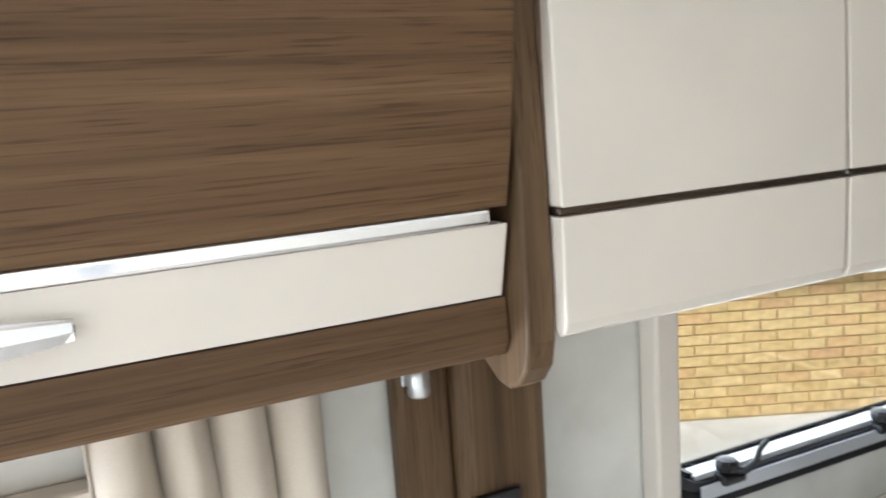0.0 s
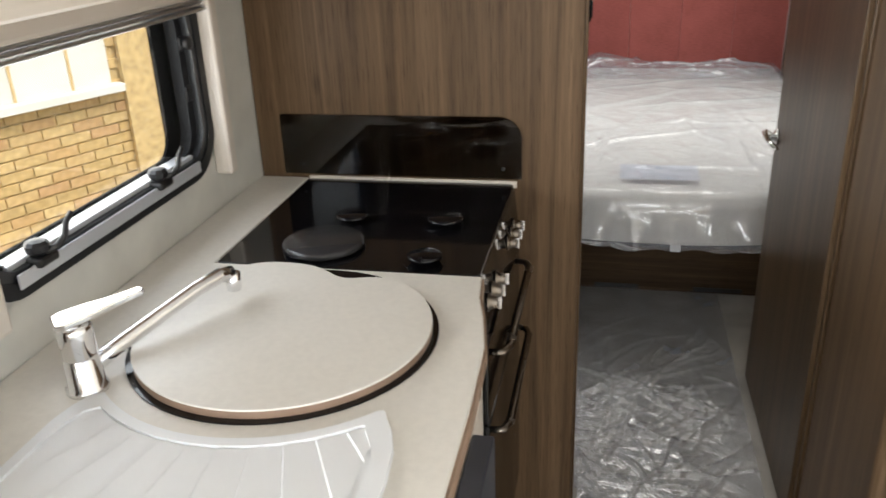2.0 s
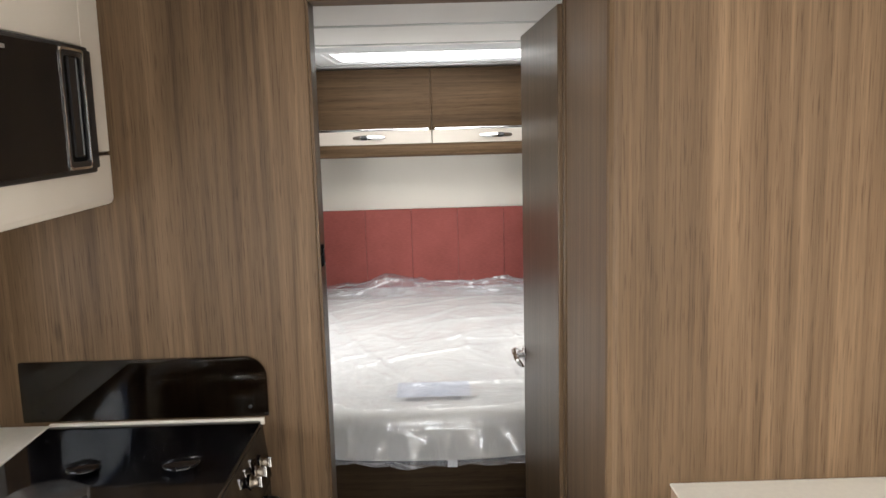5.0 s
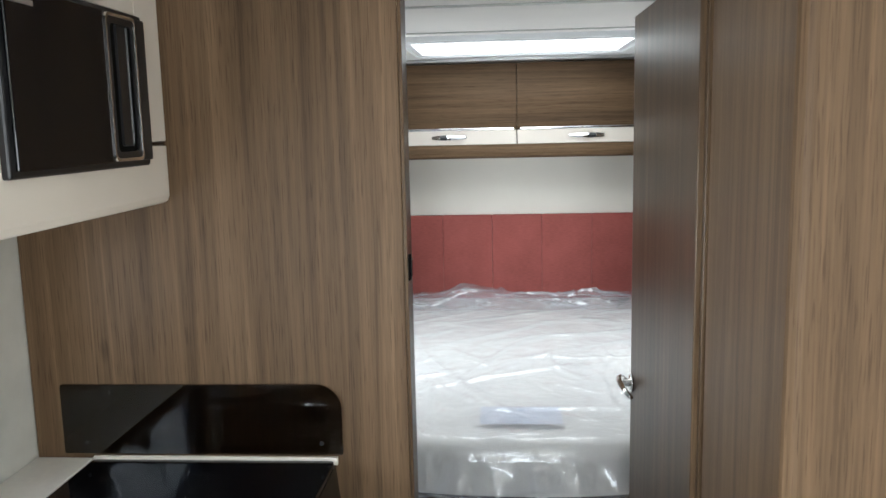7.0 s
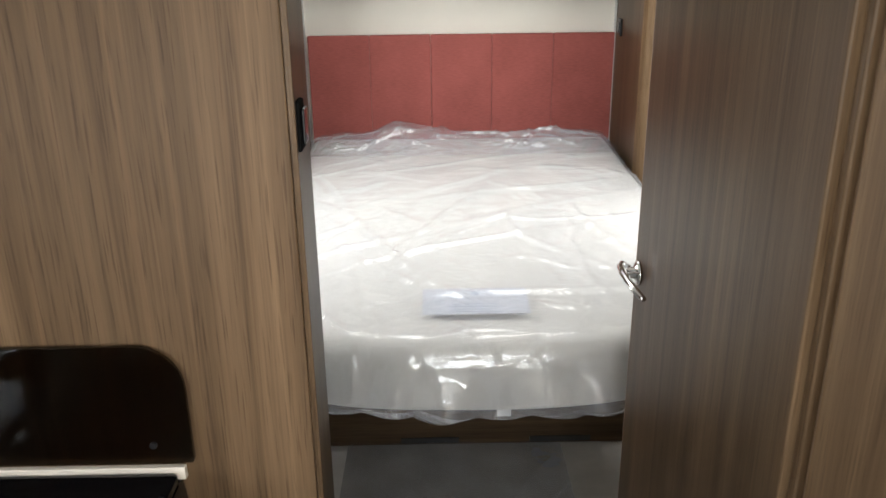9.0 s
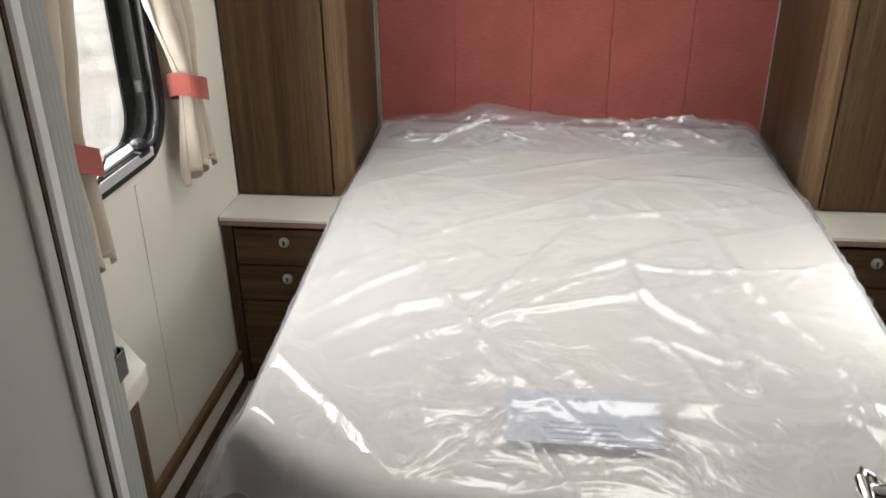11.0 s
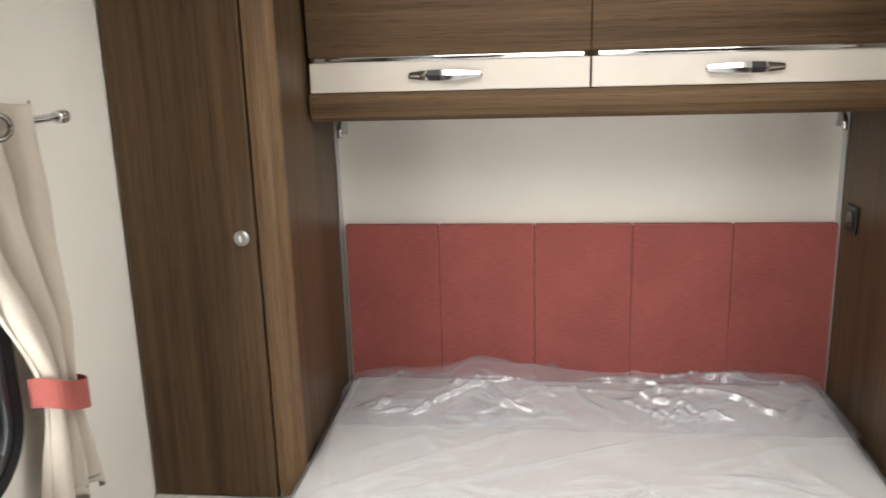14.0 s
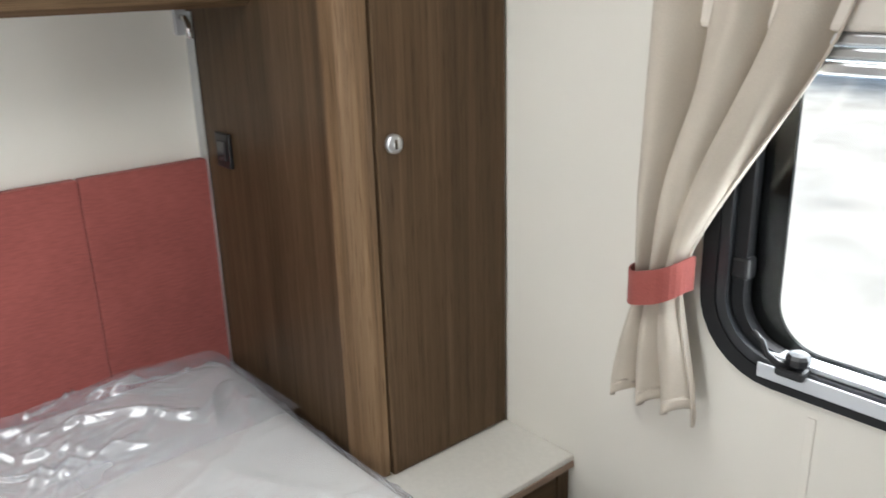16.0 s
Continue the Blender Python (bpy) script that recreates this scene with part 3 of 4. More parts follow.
    part("catch", slab(-half * 0.97, -half * 0.52, 0.0125, 0.0046, 0.010, 0.006), BRONZE, h, "dull chrome catch", True)


lk = thing("lounge_locker", "walnut overhead locker with a cream lower panel", "locker", (0.7, 1.0, 1.417))
LX0, LX1, LY = 0.15, 1.488, 0.845
part("body", box(LX0, LX1, LY + 0.0205, YL - 0.002, 1.43, ZC - 0.003), WOOD_X, lk)
for dx0, dx1 in ((0.15, 0.80), (0.806, LX1 - 0.004)):
    d = part("door", prism([(LY + 0.0, 1.561), (0.824, 1.561), (0.808, 1.63), (0.797, 1.70), (0.790, 1.79), (0.790, ZC - 0.006), (LY + 0.0, ZC - 0.006)], 0, dx0, dx1, 0.003), WOOD_X, lk, "walnut door panel")
    part("lower_panel", prism([(0.843, 1.480), (0.826, 1.546), (0.846, 1.546), (0.862, 1.480)], 0, dx0, dx1, 0.002), CREAM, d, "cream lower panel")
    part("trim_strip", box(dx0, dx1 - 0.02, 0.819, 0.844, 1.5475, 1.5605, 0.003), CHROME, d, "polished chrome strip")
    chrome_handle(d, ((dx0 + dx1) / 2 - 0.088, 0.8325, 1.514), (1, 0, 0), (0, -1, 0), 1)
part("pelmet", prism([(LY - 0.002, 1.478), (LY - 0.004, 1.44), (LY + 0.004, 1.424), (LY + 0.02, 1.418), (LY + 0.12, 1.418), (LY + 0.12, 1.478)], 0, LX0, LX1, 0.002), WOOD_X, lk, "rounded walnut pelmet")
part("end_panel", prism([(0.828, ZC - 0.004), (0.822, 1.70), (0.814, 1.58), (0.812, 1.48), (0.813, 1.44), (0.819, 1.415), (0.833, 1.398), (0.853, 1.388), (0.872, 1.390), (0.90, 1.405), (0.93, 1.43), (YL - 0.003, 1.43), (YL - 0.003, ZC - 0.004)], 0, 1.49, 1.519, 0.004, 3), WOOD_V, lk, "rounded walnut end panel")

# kitchen lockers
KY = 0.799
kz0, kzs, kz1 = 1.442, 1.549, ZC - 0.004
for i, (x0, x1) in enumerate(((1.5205, 1.8615), (1.8665, 2.2275), (2.2325, 2.787))):
    kl = thing("kitchen_locker", "cream overhead kitchen locker with a metal strip" if i < 2 else "cream overhead locker housing the microwave oven", "locker", ((x0 + x1) / 2, 1.0, kz0), group="kitchen lockers")
    # brown instead of cream: paints the shade in the gaps between panels
    part("body", box(x0, x1, KY + 0.022, YL - 0.002, kz0 + 0.012, kz1), EDGE, kl)
    lowp = prism([(KY + 0.02, kz0 + 0.004), (KY + 0.012, kz0), (KY + 0.004, kz0 + 0.004), (KY, kz0 + 0.014), (KY, kzs - 0.001), (KY + 0.02, kzs - 0.001)], 0, x0, x1, 0.002)
    part("lower_panel", lowp, CREAM, kl)
    if i < 2:
        part("door", prism([(KY, kzs + 0.0075), (KY + 0.006, 1.75), (KY + 0.014, kz1), (KY + 0.021, kz1), (KY + 0.021, kzs + 0.0075)], 0, x0, x1, 0.002), CREAM, kl)
        part("trim_strip", box(x0, x1, KY + 0.004, KY + 0.02, kzs, kzs + 0.0065, 0.001), STRIP, kl, "polished metal strip")
    else:
        part("side_panel", box(2.2325, 2.272, KY, KY + 0.02, kzs + 0.0075, kz1, 0.002), CREAM, kl)
        part("side_panel", box(2.690, x1, KY, KY + 0.02, kzs + 0.0075, kz1, 0.002), CREAM, kl)
        part("top_panel", box(2.2725, 2.6895, KY, KY + 0.02, 1.771, kz1, 0.002), CREAM, kl)
        for a, b in ((2.2325, 2.272), (2.690, x1)):
            part("trim_strip", box(a, b, KY + 0.004, KY + 0.02, kzs, kzs + 0.0065, 0.001), STRIP, kl, "polished metal strip")

mw = thing("microwave_oven", "black glass microwave oven with a silver-edged handle recess", "microwave", (2.54, 0.9, 1.515))
part("body", box(2.275, 2.687, KY + 0.021, YL - 0.03, 1.519, 1.766), BLACK, mw)
part("bezel", box(2.274, 2.688, KY - 0.012, KY + 0.021, 1.517, 1.768, 0.004), BLACK, mw)
part("door", box(2.284, 2.540, KY - 0.018, KY - 0.0125, 1.527, 1.760, 0.002), BLACK_GLASS, mw, "smoky black glass door")
hd = part("handle_frame", ring(rounded(2.542, 2.645, 1.528, 1.759, 0.012, 4), rounded(2.546, 2.641, 1.533, 1.754, 0.010, 4), 1, KY - 0.0205, KY - 0.0125), CHROME, mw, "silver handle surround")
part("recess_lining", ring(rounded(2.5463, 2.6407, 1.5333, 1.7537, 0.010, 4), rounded(2.556, 2.631, 1.543, 1.744, 0.010, 4), 1, KY - 0.0195, KY - 0.0165), BLACK, hd)
part("recess", box(2.549, 2.636, KY - 0.016, KY - 0.0126, 1.537, 1.751), MATTE, hd)
part("grip", box(2.575, 2.612, KY - 0.0185, KY - 0.0165, 1.552, 1.742, 0.004), BLACK, hd)
part("side_strip", box(2.647, 2.684, KY - 0.019, KY - 0.0125, 1.527, 1.760, 0.003), BLACK, mw)
part("badge", box(2.292, 2.348, KY - 0.0188, KY - 0.0181, 1.738, 1.745), SILVER, mw, "small pale badge")

# upright wood posts with switches between lounge and kitchen
structure("post_lounge", box(1.462, 1.532, 1.075, YL - 0.002, 0.0, 1.43, 0.01, 3), WOOD_V, "walnut corner post", "trim")
structure("post_kitchen", box(1.534, 1.660, 1.062, YL - 0.002, 0.0, 1.43, 0.02, 3), WOOD_V, "walnut panel carrying switches", "trim")
for z in (1.137, 1.03):
    sw = thing("wall_switch", "black square rocker switch on walnut panel", "switch", (1.575, 1.06, z), group="wall switches")
    part("plate", box(1.541, 1.609, 1.052, 1.0615, z - 0.04, z + 0.04, 0.003), BLACK, sw)
    part("rocker", box(1.552, 1.598, 1.046, 1.0515, z - 0.026, z + 0.026, 0.003), ENAMEL, sw)
hk = thing("towel_clip", "small brushed metal bracket under the locker", "bracket", (1.505, 1.06, 1.31))
part("arm", lathe([(0.0115, 1.322), (0.0128, 1.325), (0.0128, 1.352), (0.009, 1.356)], (1.484, 1.055, 0), 2, 18), SILVER, hk, smooth=True)
part("plate", box(1.470, 1.506, 1.071, 1.0745, 1.33, 1.40, 0.002), SILVER, hk)

# base units
front = 0.503
for i, (x0, x1) in enumerate(((1.50, 1.868), (1.872, 2.286))):
    bu = thing("base_cabinet", "cream kitchen base cabinet with a round knob", "cabinet", ((x0 + x1) / 2, 0.8, 0), group="base cabinets")
    part("body", box(x0, x1, front + 0.02, YL - 0.003, 0.002, 0.906), CREAM, bu)
    part("drawer_front", box(x0 + 0.002, x1 - 0.002, front, front + 0.0195, 0.70, 0.895, 0.003), CREAM, bu)
    d = part("door", box(x0 + 0.002, x1 - 0.002, front, front + 0.0195, 0.09, 0.696, 0.003), CREAM, bu)
    kx = 2.18 if i else 1.75
    part("knob", lathe([(0.016, 0), (0.018, -0.004), (0.018, -0.01), (0.012, -0.013)], (kx, front, 0.775), 1, 18), CHROME, bu, "round chrome push knob", True)
    part("plinth", box(x0, x1, front + 0.03, front + 0.045, 0.003, 0.088), CREAM, bu)

wt = [(1.48, YL - 0.002), (1.48, 0.470), (1.60, 0.456), (1.90, 0.456), (2.06, 0.462), (2.15, 0.478), (2.215, 0.494), (2.27, 0.500), (2.29, 0.502), (2.29, 0.992), (2.787, 0.992), (2.787, YL - 0.002)]
worktop = thing("worktop", "pale speckled kitchen worktop with a brown edge", "worktop", (2.0, 0.8, 0.906))
part("slab", prism([p for p in wt], 2, 0.910, 0.936, 0.003), WORKTOP, worktop)
edge_bm = bmesh.new()
pts = wt[1:9]
for (a, b), (c, d) in zip(pts, pts[1:]):
    prism([(a, b - 0.004), (c, d - 0.004), (c, d + 0.001), (a, b + 0.001)], 2, 0.908, 0.932, bm=edge_bm)
part("edging", edge_bm, EDGE, worktop, "brown worktop edging")

# round sink with its lid, and the fan-shaped drainer
SC = (2.050, 0.760)


def lid_r(a, k):
    return k * (0.2195 + 0.034 * math.exp(-((a - radians(36)) / 0.34) ** 2) - 0.043 * math.exp(-((a + radians(11)) / 0.27) ** 2))


def lid_outline(k, n=96):
    return [(SC[0] + lid_r(t, k) * math.cos(t), SC[1] + lid_r(t, k) * math.sin(t)) for t in (math.pi * (2 * i / n - 1) for i in range(n))]


def disc(r, n=64):
    return [(SC[0] + r * math.cos(2 * math.pi * i / n), SC[1] + r * math.sin(2 * math.pi * i / n)) for i in range(n)]


sink = thing("sink", "round kitchen sink closed with a cream lid", "sink", (SC[0], SC[1], 0.936))
part("rim", ring(disc(0.229), disc(0.17), 2, 0.9362, 0.9385), BLACK_GLASS, sink, "glossy dark rim")
part("bowl", lathe([(0.169, 0.9364), (0.168, 0.9375), (0.02, 0.937)], (SC[0], SC[1], 0), 2, 40), ENAMEL, sink)
lid = part("lid", prism(lid_outline(1.0), 2, 0.949, 0.9525, 0.0012), WORKTOP, sink, "cream round lid")
part("edge_band", prism(lid_outline(0.998), 2, 0.9388, 0.949), EDGE, lid, "brown edge band")

# drainer: a rounded tray that wraps round the sink, with radiating flutes
dr = thing("drainer", "white ribbed fan-shaped sink drainer", "drainer", (1.68, 0.75, 0.936))
DY0, DY1, DX0, DRI = 0.522, 0.972, 1.525, 0.262


def drainer_outline(d):
    """Outline inset by d: hollow towards the sink, rounded at its four corners."""
    ri, y0, y1, x0 = DRI + d, DY0 + d, DY1 - d, DX0 + d
    a0, a1 = 180 + math.degrees(math.asin((SC[1] - y0 - 0.045) / ri)), 180 - math.degrees(math.asin((y1 - 0.030 - SC[1]) / ri))
    out = [(SC[0] + ri * math.cos(radians(a0 + (a1 - a0) * i / 30)), SC[1] + ri * math.sin(radians(a0 + (a1 - a0) * i / 30))) for i in range(31)]
    ex, ey = out[-1]
    out += [(ex - 0.012, ey + 0.016), (ex - 0.035, y1 - 0.006), (ex - 0.07, y1)]
    r = 0.12
    out += [(x0 + r + r * math.cos(radians(a)), y1 - r + r * math.sin(radians(a))) for a in range(90, 181, 10)]
    out += [(x0 + r + r * math.cos(radians(a)), y0 + r + r * math.sin(radians(a))) for a in range(180, 271, 10)]
    sx, sy = out[0]
    out += [(sx - 0.13, y0), (sx - 0.075, y0 + 0.006), (sx - 0.035, y0 + 0.019), (sx - 0.008, y0 + 0.033), (sx + 0.003, sy - 0.008)]
    return out


part("tray", prism(drainer_outline(0.0), 2, 0.9362, 0.9385, 0.001), WHITE, dr)
part("rim", ring(drainer_outline(0.001), drainer_outline(0.016), 2, 0.9386, 0.9425), WHITE, dr, "raised white rim")
flutes = 11
for k in range(flutes):
    d0, d1 = 138 + k * 86 / flutes, 138 + (k + 1) * 86 / flutes
    bm = bmesh.new()
    cols = []
    for q, z in ((0.0, 0.9386), (0.04, 0.9414), (0.5, 0.9404), (0.97, 0.9388)):
        a = radians(d0 + (d1 - d0) * q)
        ca, sa = math.cos(a), math.sin(a)
        far = 0.50
        while far > 0.30 and not (DY0 + 0.034 < SC[1] + far * sa < DY1 - 0.030 and SC[0] + far * ca > DX0 + 0.03):
            far -= 0.004
        cols.append([bm.verts.new((SC[0] + r * ca, SC[1] + r * sa, z if 0.001 < q else 0.9386)) for r in (DRI + 0.020, max(far, DRI + 0.03))])
    for p, q in zip(cols, cols[1:]):
        bm.faces.new((p[0], p[1], q[1], q[0]))
    part("flute", bm, WHITE, dr)

tp = thing("mixer_tap", "chrome single-lever kitchen mixer tap", "tap", (1.872, 0.975, 0.936))
part("body", lathe([(0.028, 0.9362), (0.028, 0.942), (0.0250, 0.945), (0.0225, 0.985), (0.0215, 0.987), (0.0215, 0.990), (0.0225, 0.992), (0.0235, 1.028), (0.021, 1.036), (0.0, 1.038)], (1.872, 0.975, 0), 2, 26), CHROME, tp, smooth=True)
bm = prism([(-0.024, -0.017), (-0.012, -0.024), (0.02, -0.021), (0.055, -0.012), (0.092, -0.009), (0.096, 0.0), (0.092, 0.009), (0.055, 0.012), (0.02, 0.021), (-0.012, 0.024), (-0.024, 0.017)], 2, -0.004, 0.004, 0.002)
bm.transform(Matrix.Translation((1.872, 0.975, 1.044)) @ Matrix.Rotation(radians(-46), 4, "Z") @ Matrix.Rotation(radians(-8), 4, "Y"))
part("lever", bm, CHROME, tp, "flat chrome lever")
part("spout", tube([(1.885, 0.98, 0.957), (1.93, 0.963, 0.968), (2.0, 0.93, 0.985), (2.06, 0.903, 0.998), (2.10, 0.882, 1.004), (2.12, 0.872, 1.0)], [0.013, 0.012, 0.0115, 0.0115, 0.012, 0.012], 12), CHROME, tp, "long swivel spout", True)
part("nozzle", lathe([(0.011, 0.972), (0.012, 0.975), (0.0125, 1.0), (0.008, 1.003)], (2.12, 0.871, 0), 2, 16), CHROME, tp, smooth=True)

# cooker: hob, knobs and oven doors
ck = thing("cooker", "black gas and electric cooker with chrome knobs", "cooker", (2.54, 0.75, 0))
part("body", box(2.2905, 2.786, 0.53, 0.99, 0.003, 0.925), ENAMEL, ck)
hob = part("hob", prism(rounded(2.291, 2.778, 0.506, 0.990, 0.008, 3), 2, 0.9255, 0.936, 0.002), BLACK_GLASS, ck, "black glass hob top")
part("hotplate", lathe([(0.072, 0.9362), (0.077, 0.939), (0.077, 0.947), (0.070, 0.951), (0.0, 0.9515)], (2.386, 0.817, 0), 2, 40), ENAMEL, hob, "round dark electric hotplate", True)
for bx, by, s in ((2.525, 0.612, 1.0), (2.338, 0.612, 0.85), (2.520, 0.802, 0.9)):
    bu = part("burner", lathe([(0.030 * s, 0.9362), (0.031 * s, 0.943), (0.036 * s, 0.944), (0.037 * s, 0.949), (0.033 * s, 0.952), (0.0, 0.9525)], (bx, by, 0), 2, 28), BLACK_GLASS, hob, "small gas burner cap", True)
    part("burner_ring", ring([(bx + 0.046 * s * math.cos(2 * math.pi * i / 32), by + 0.046 * s * math.sin(2 * math.pi * i / 32)) for i in range(32)], [(bx + 0.038 * s * math.cos(2 * math.pi * i / 32), by + 0.038 * s * math.sin(2 * math.pi * i / 32)) for i in range(32)], 2, 0.9362, 0.9372), BLACK_GLASS, bu)
part("hinge_strip", box(2.779, 2.7865, 0.500, 0.99, 0.926, 0.9415, 0.001), CREAM, ck, "white strip along the back of the hob")
fascia = part("fascia", prism([(0.529, 0.925), (0.506, 0.924), (0.492, 0.80), (0.529, 0.80)], 0, 2.2915, 2.785), BLACK_GLASS, ck)
for kx in (2.335, 2.385, 2.435, 2.61, 2.66, 2.71):
    kb = part("knob", lathe([(0.017, 0.0), (0.017, -0.003), (0.012, -0.005), (0.011, -0.016), (0.009, -0.019)], (kx, 0.499, 0.865), 1, 18), BRONZE, ck, "dark nickel control knob", True)
    part("pointer", box(kx - 0.003, kx + 0.003, 0.474, 0.4825, 0.853, 0.877, 0.002), CHROME, kb)
for z0, z1 in ((0.63, 0.795), (0.14, 0.625)):
    od = part("oven_door", box(2.294, 2.783, 0.494, 0.529, z0, z1, 0.004), BLACK_GLASS, ck, "black glass oven door")
    zh = z1 - 0.03
    part("door_handle", tube([(2.33, 0.493, zh), (2.335, 0.474, zh), (2.36, 0.464, zh), (2.71, 0.464, zh), (2.735, 0.474, zh), (2.74, 0.493, zh)], 0.0085, 10, flat=0.7), BRONZE, od, "chrome bar handle", True)
part("plinth", box(2.294, 2.783, 0.535, 0.545, 0.003, 0.137), ENAMEL, ck)
sb = thing("splashback", "smoked glass splashback behind the hob", "splashback", (2.78, 0.77, 0.947))
part("panel", prism(rounded(0.489, 1.048, 0.9465, 1.087, (0.004, 0.004, 0.006, 0.05), 8), 0, 2.781, 2.7865), SMOKED, sb)
for u, v in ((0.53, 0.97), (1.0, 0.97)):
    part("screw", lathe([(0.004, -0.003), (0.004, 0.0)], (2.7808, u, v), 0, 10), BLACK, sb)

fo = thing("card_folder", "dark slate card folder against the cabinet front", "folder", (2.0, 0.48, 0.4))
part("cover", box(1.93, 2.15, 0.462, 0.4995, 0.42, 0.715, 0.004), NAVY, fo)
for k, z in enumerate((0.60, 0.585, 0.52)):
    part("print_bar", box(2.1505, 2.151, 0.470, 0.470 + 0.02 - 0.003 * k, z, z + 0.006), GREYWHITE, fo)

# low cabinet against the cupboard block
dc = thing("low_cabinet", "walnut low cabinet with a pale rounded top", "cabinet", (2.2, -0.6, 0))
part("body", prism(rounded(2.146, 2.3715, YR + 0.003, -0.335, (0.002, 0.002, 0.002, 0.045), 8), 2, 0.003, 0.920), WOOD_V, dc)
part("door", box(2.178, 2.366, -0.3345, -0.322, 0.05, 0.905, 0.003), WOOD_V, dc, "walnut cabinet door")
part("knob", lathe([(0.014, 0.0), (0.016, 0.004), (0.016, 0.009), (0.010, 0.012)], (2.20, -0.322, 0.888), 1, 18), CHROME, dc, "round chrome knob", True)
top = part("top", prism(rounded(2.120, 2.3715, YR + 0.003, -0.313, (0.002, 0.002, 0.002, 0.05), 8), 2, 0.9435, 0.947, 0.001), WORKTOP, dc, "pale cream top")
part("top_edge", prism(rounded(2.122, 2.3705, YR + 0.003, -0.315, (0.002, 0.002, 0.002, 0.05), 8), 2, 0.9205, 0.9435), EDGE, top, "brown edge band")


# ---------------------------------------------------------------- bedroom door
door = tagged(new("door_1"), "dark walnut bedroom door standing open", "door", kind="structure")
hinge = Matrix.Translation((2.842, -0.20, 0)) @ Matrix.Rotation(radians(0.3), 4, "Z")
bm = box(0.003, 0.7195, -0.014, 0.014, 0.012, 1.850, 0.003)
bm.transform(hinge)
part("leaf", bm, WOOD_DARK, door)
bm = box(0.720, 0.7235, -0.0135, 0.0135, 0.012, 1.850, 0.001)
bm.transform(hinge)
part("leaf_edging", bm, EDGE, door)
for s in (1, -1):
    bm = lathe([(0.025, 0.0142 * s), (0.025, 0.019 * s), (0.020, 0.023 * s), (0.012, 0.024 * s), (0.011, 0.042 * s), (0.0, 0.043 * s)], (0.690, 0, 0.850), 1, 24)
    bm.transform(hinge)
    rose = part("rose", bm, CHROME, door, "chrome handle rose", True)
    bm = tube([(0.690, 0.030 * s, 0.852), (0.706, 0.036 * s, 0.857), (0.712, 0.043 * s, 0.860), (0.700, 0.049 * s, 0.859), (0.665, 0.051 * s, 0.856), (0.610, 0.047 * s, 0.853), (0.558, 0.040 * s, 0.852)], [0.008, 0.0085, 0.009, 0.0095, 0.0095, 0.009, 0.0075], 10, flat=0.75)
    bm.transform(hinge)
    part("lever", bm, CHROME, rose, "curved chrome lever", True)

js = thing("jamb_switch", "black rocker switch on the door jamb", "switch", (2.835, 0.35, 1.30))
part("plate", box(2.796, 2.826, 0.3500, 0.3558, 1.285, 1.333, 0.002), MATTE, js)
part("rocker", box(2.801, 2.821, 0.3465, 0.3498, 1.292, 1.326, 0.0015), BLACK_GLASS, js)

# folded concertina door and the pale cubicle panel beside it
structure("cubicle_wall", box(2.887, 3.484, 0.705, 0.735, 0.0, ZC - 0.002, 0.003), GREYWHITE, "grey-white cubicle panel", "wall")
structure("cubicle_ridge", box(3.452, 3.462, 0.698, 0.7045, 0.0, ZC - 0.002, 0.003), GREYWHITE, "grey-white ridge on the cubicle panel", "trim")
structure("cubicle_seam", box(3.4845, 3.4905, 0.7045, 0.738, 0, ZC - 0.002), WOOD_BASE, "dark joint strip", "trim")
cd = thing("concertina_door", "grey-white folded concertina door with a black strap", "folding door", (3.58, 0.77, 0))
part("lead_post", prism([(3.492, 0.706), (3.496, 0.702), (3.552, 0.729), (3.556, 0.735), (3.556, 0.79), (3.492, 0.79)], 2, 0.01, ZC - 0.003, 0.003), WHITE, cd, "white lead post")
for k in range(4):
    x = 3.559 + 0.0335 * k
    part("pleat", prism(rounded(x, x + 0.030, 0.738 + 0.015 * k, 0.80 + 0.014 * k, 0.013, 5), 2, 0.012, ZC - 0.004), PLEAT, cd, "fluted grey pleat")
part("strap", ring(rounded(3.633, 3.688, 0.772, 0.858, 0.010, 4), rounded(3.636, 3.685, 0.775, 0.855, 0.009, 4), 2, 0.855, 0.892), BLACK, cd, "black holding strap")

# small corner shelf unit under the window
sh = thing("corner_cabinet", "walnut corner cabinet with a cream chamfered top", "cabinet", (3.8, 1.0, 0))
def chamfer(d):
    return [(3.70, 0.862 + d), (3.87, 0.862 + d), (3.898 - d * 0.6, 0.868 + d), (3.918 - d * 0.8, 0.89 + d), (4.13 - d, 1.108), (3.70, 1.108)]
tpc = part("top", prism(chamfer(0.0), 2, 0.710, 0.722, 0.002), WORKTOP, sh, "cream top with rounded corner")
part("top_edge", prism(chamfer(0.001), 2, 0.687, 0.710), CREAM, tpc)
part("body", prism([(3.70, 0.879), (3.86, 0.879), (3.878, 0.889), (4.09, 1.106), (3.70, 1.106)], 2, 0.003, 0.6865), WOOD_V, sh)
part("door", box(3.71, 3.852, 0.867, 0.8785, 0.05, 0.68, 0.003), WOOD_V, sh, "walnut door")


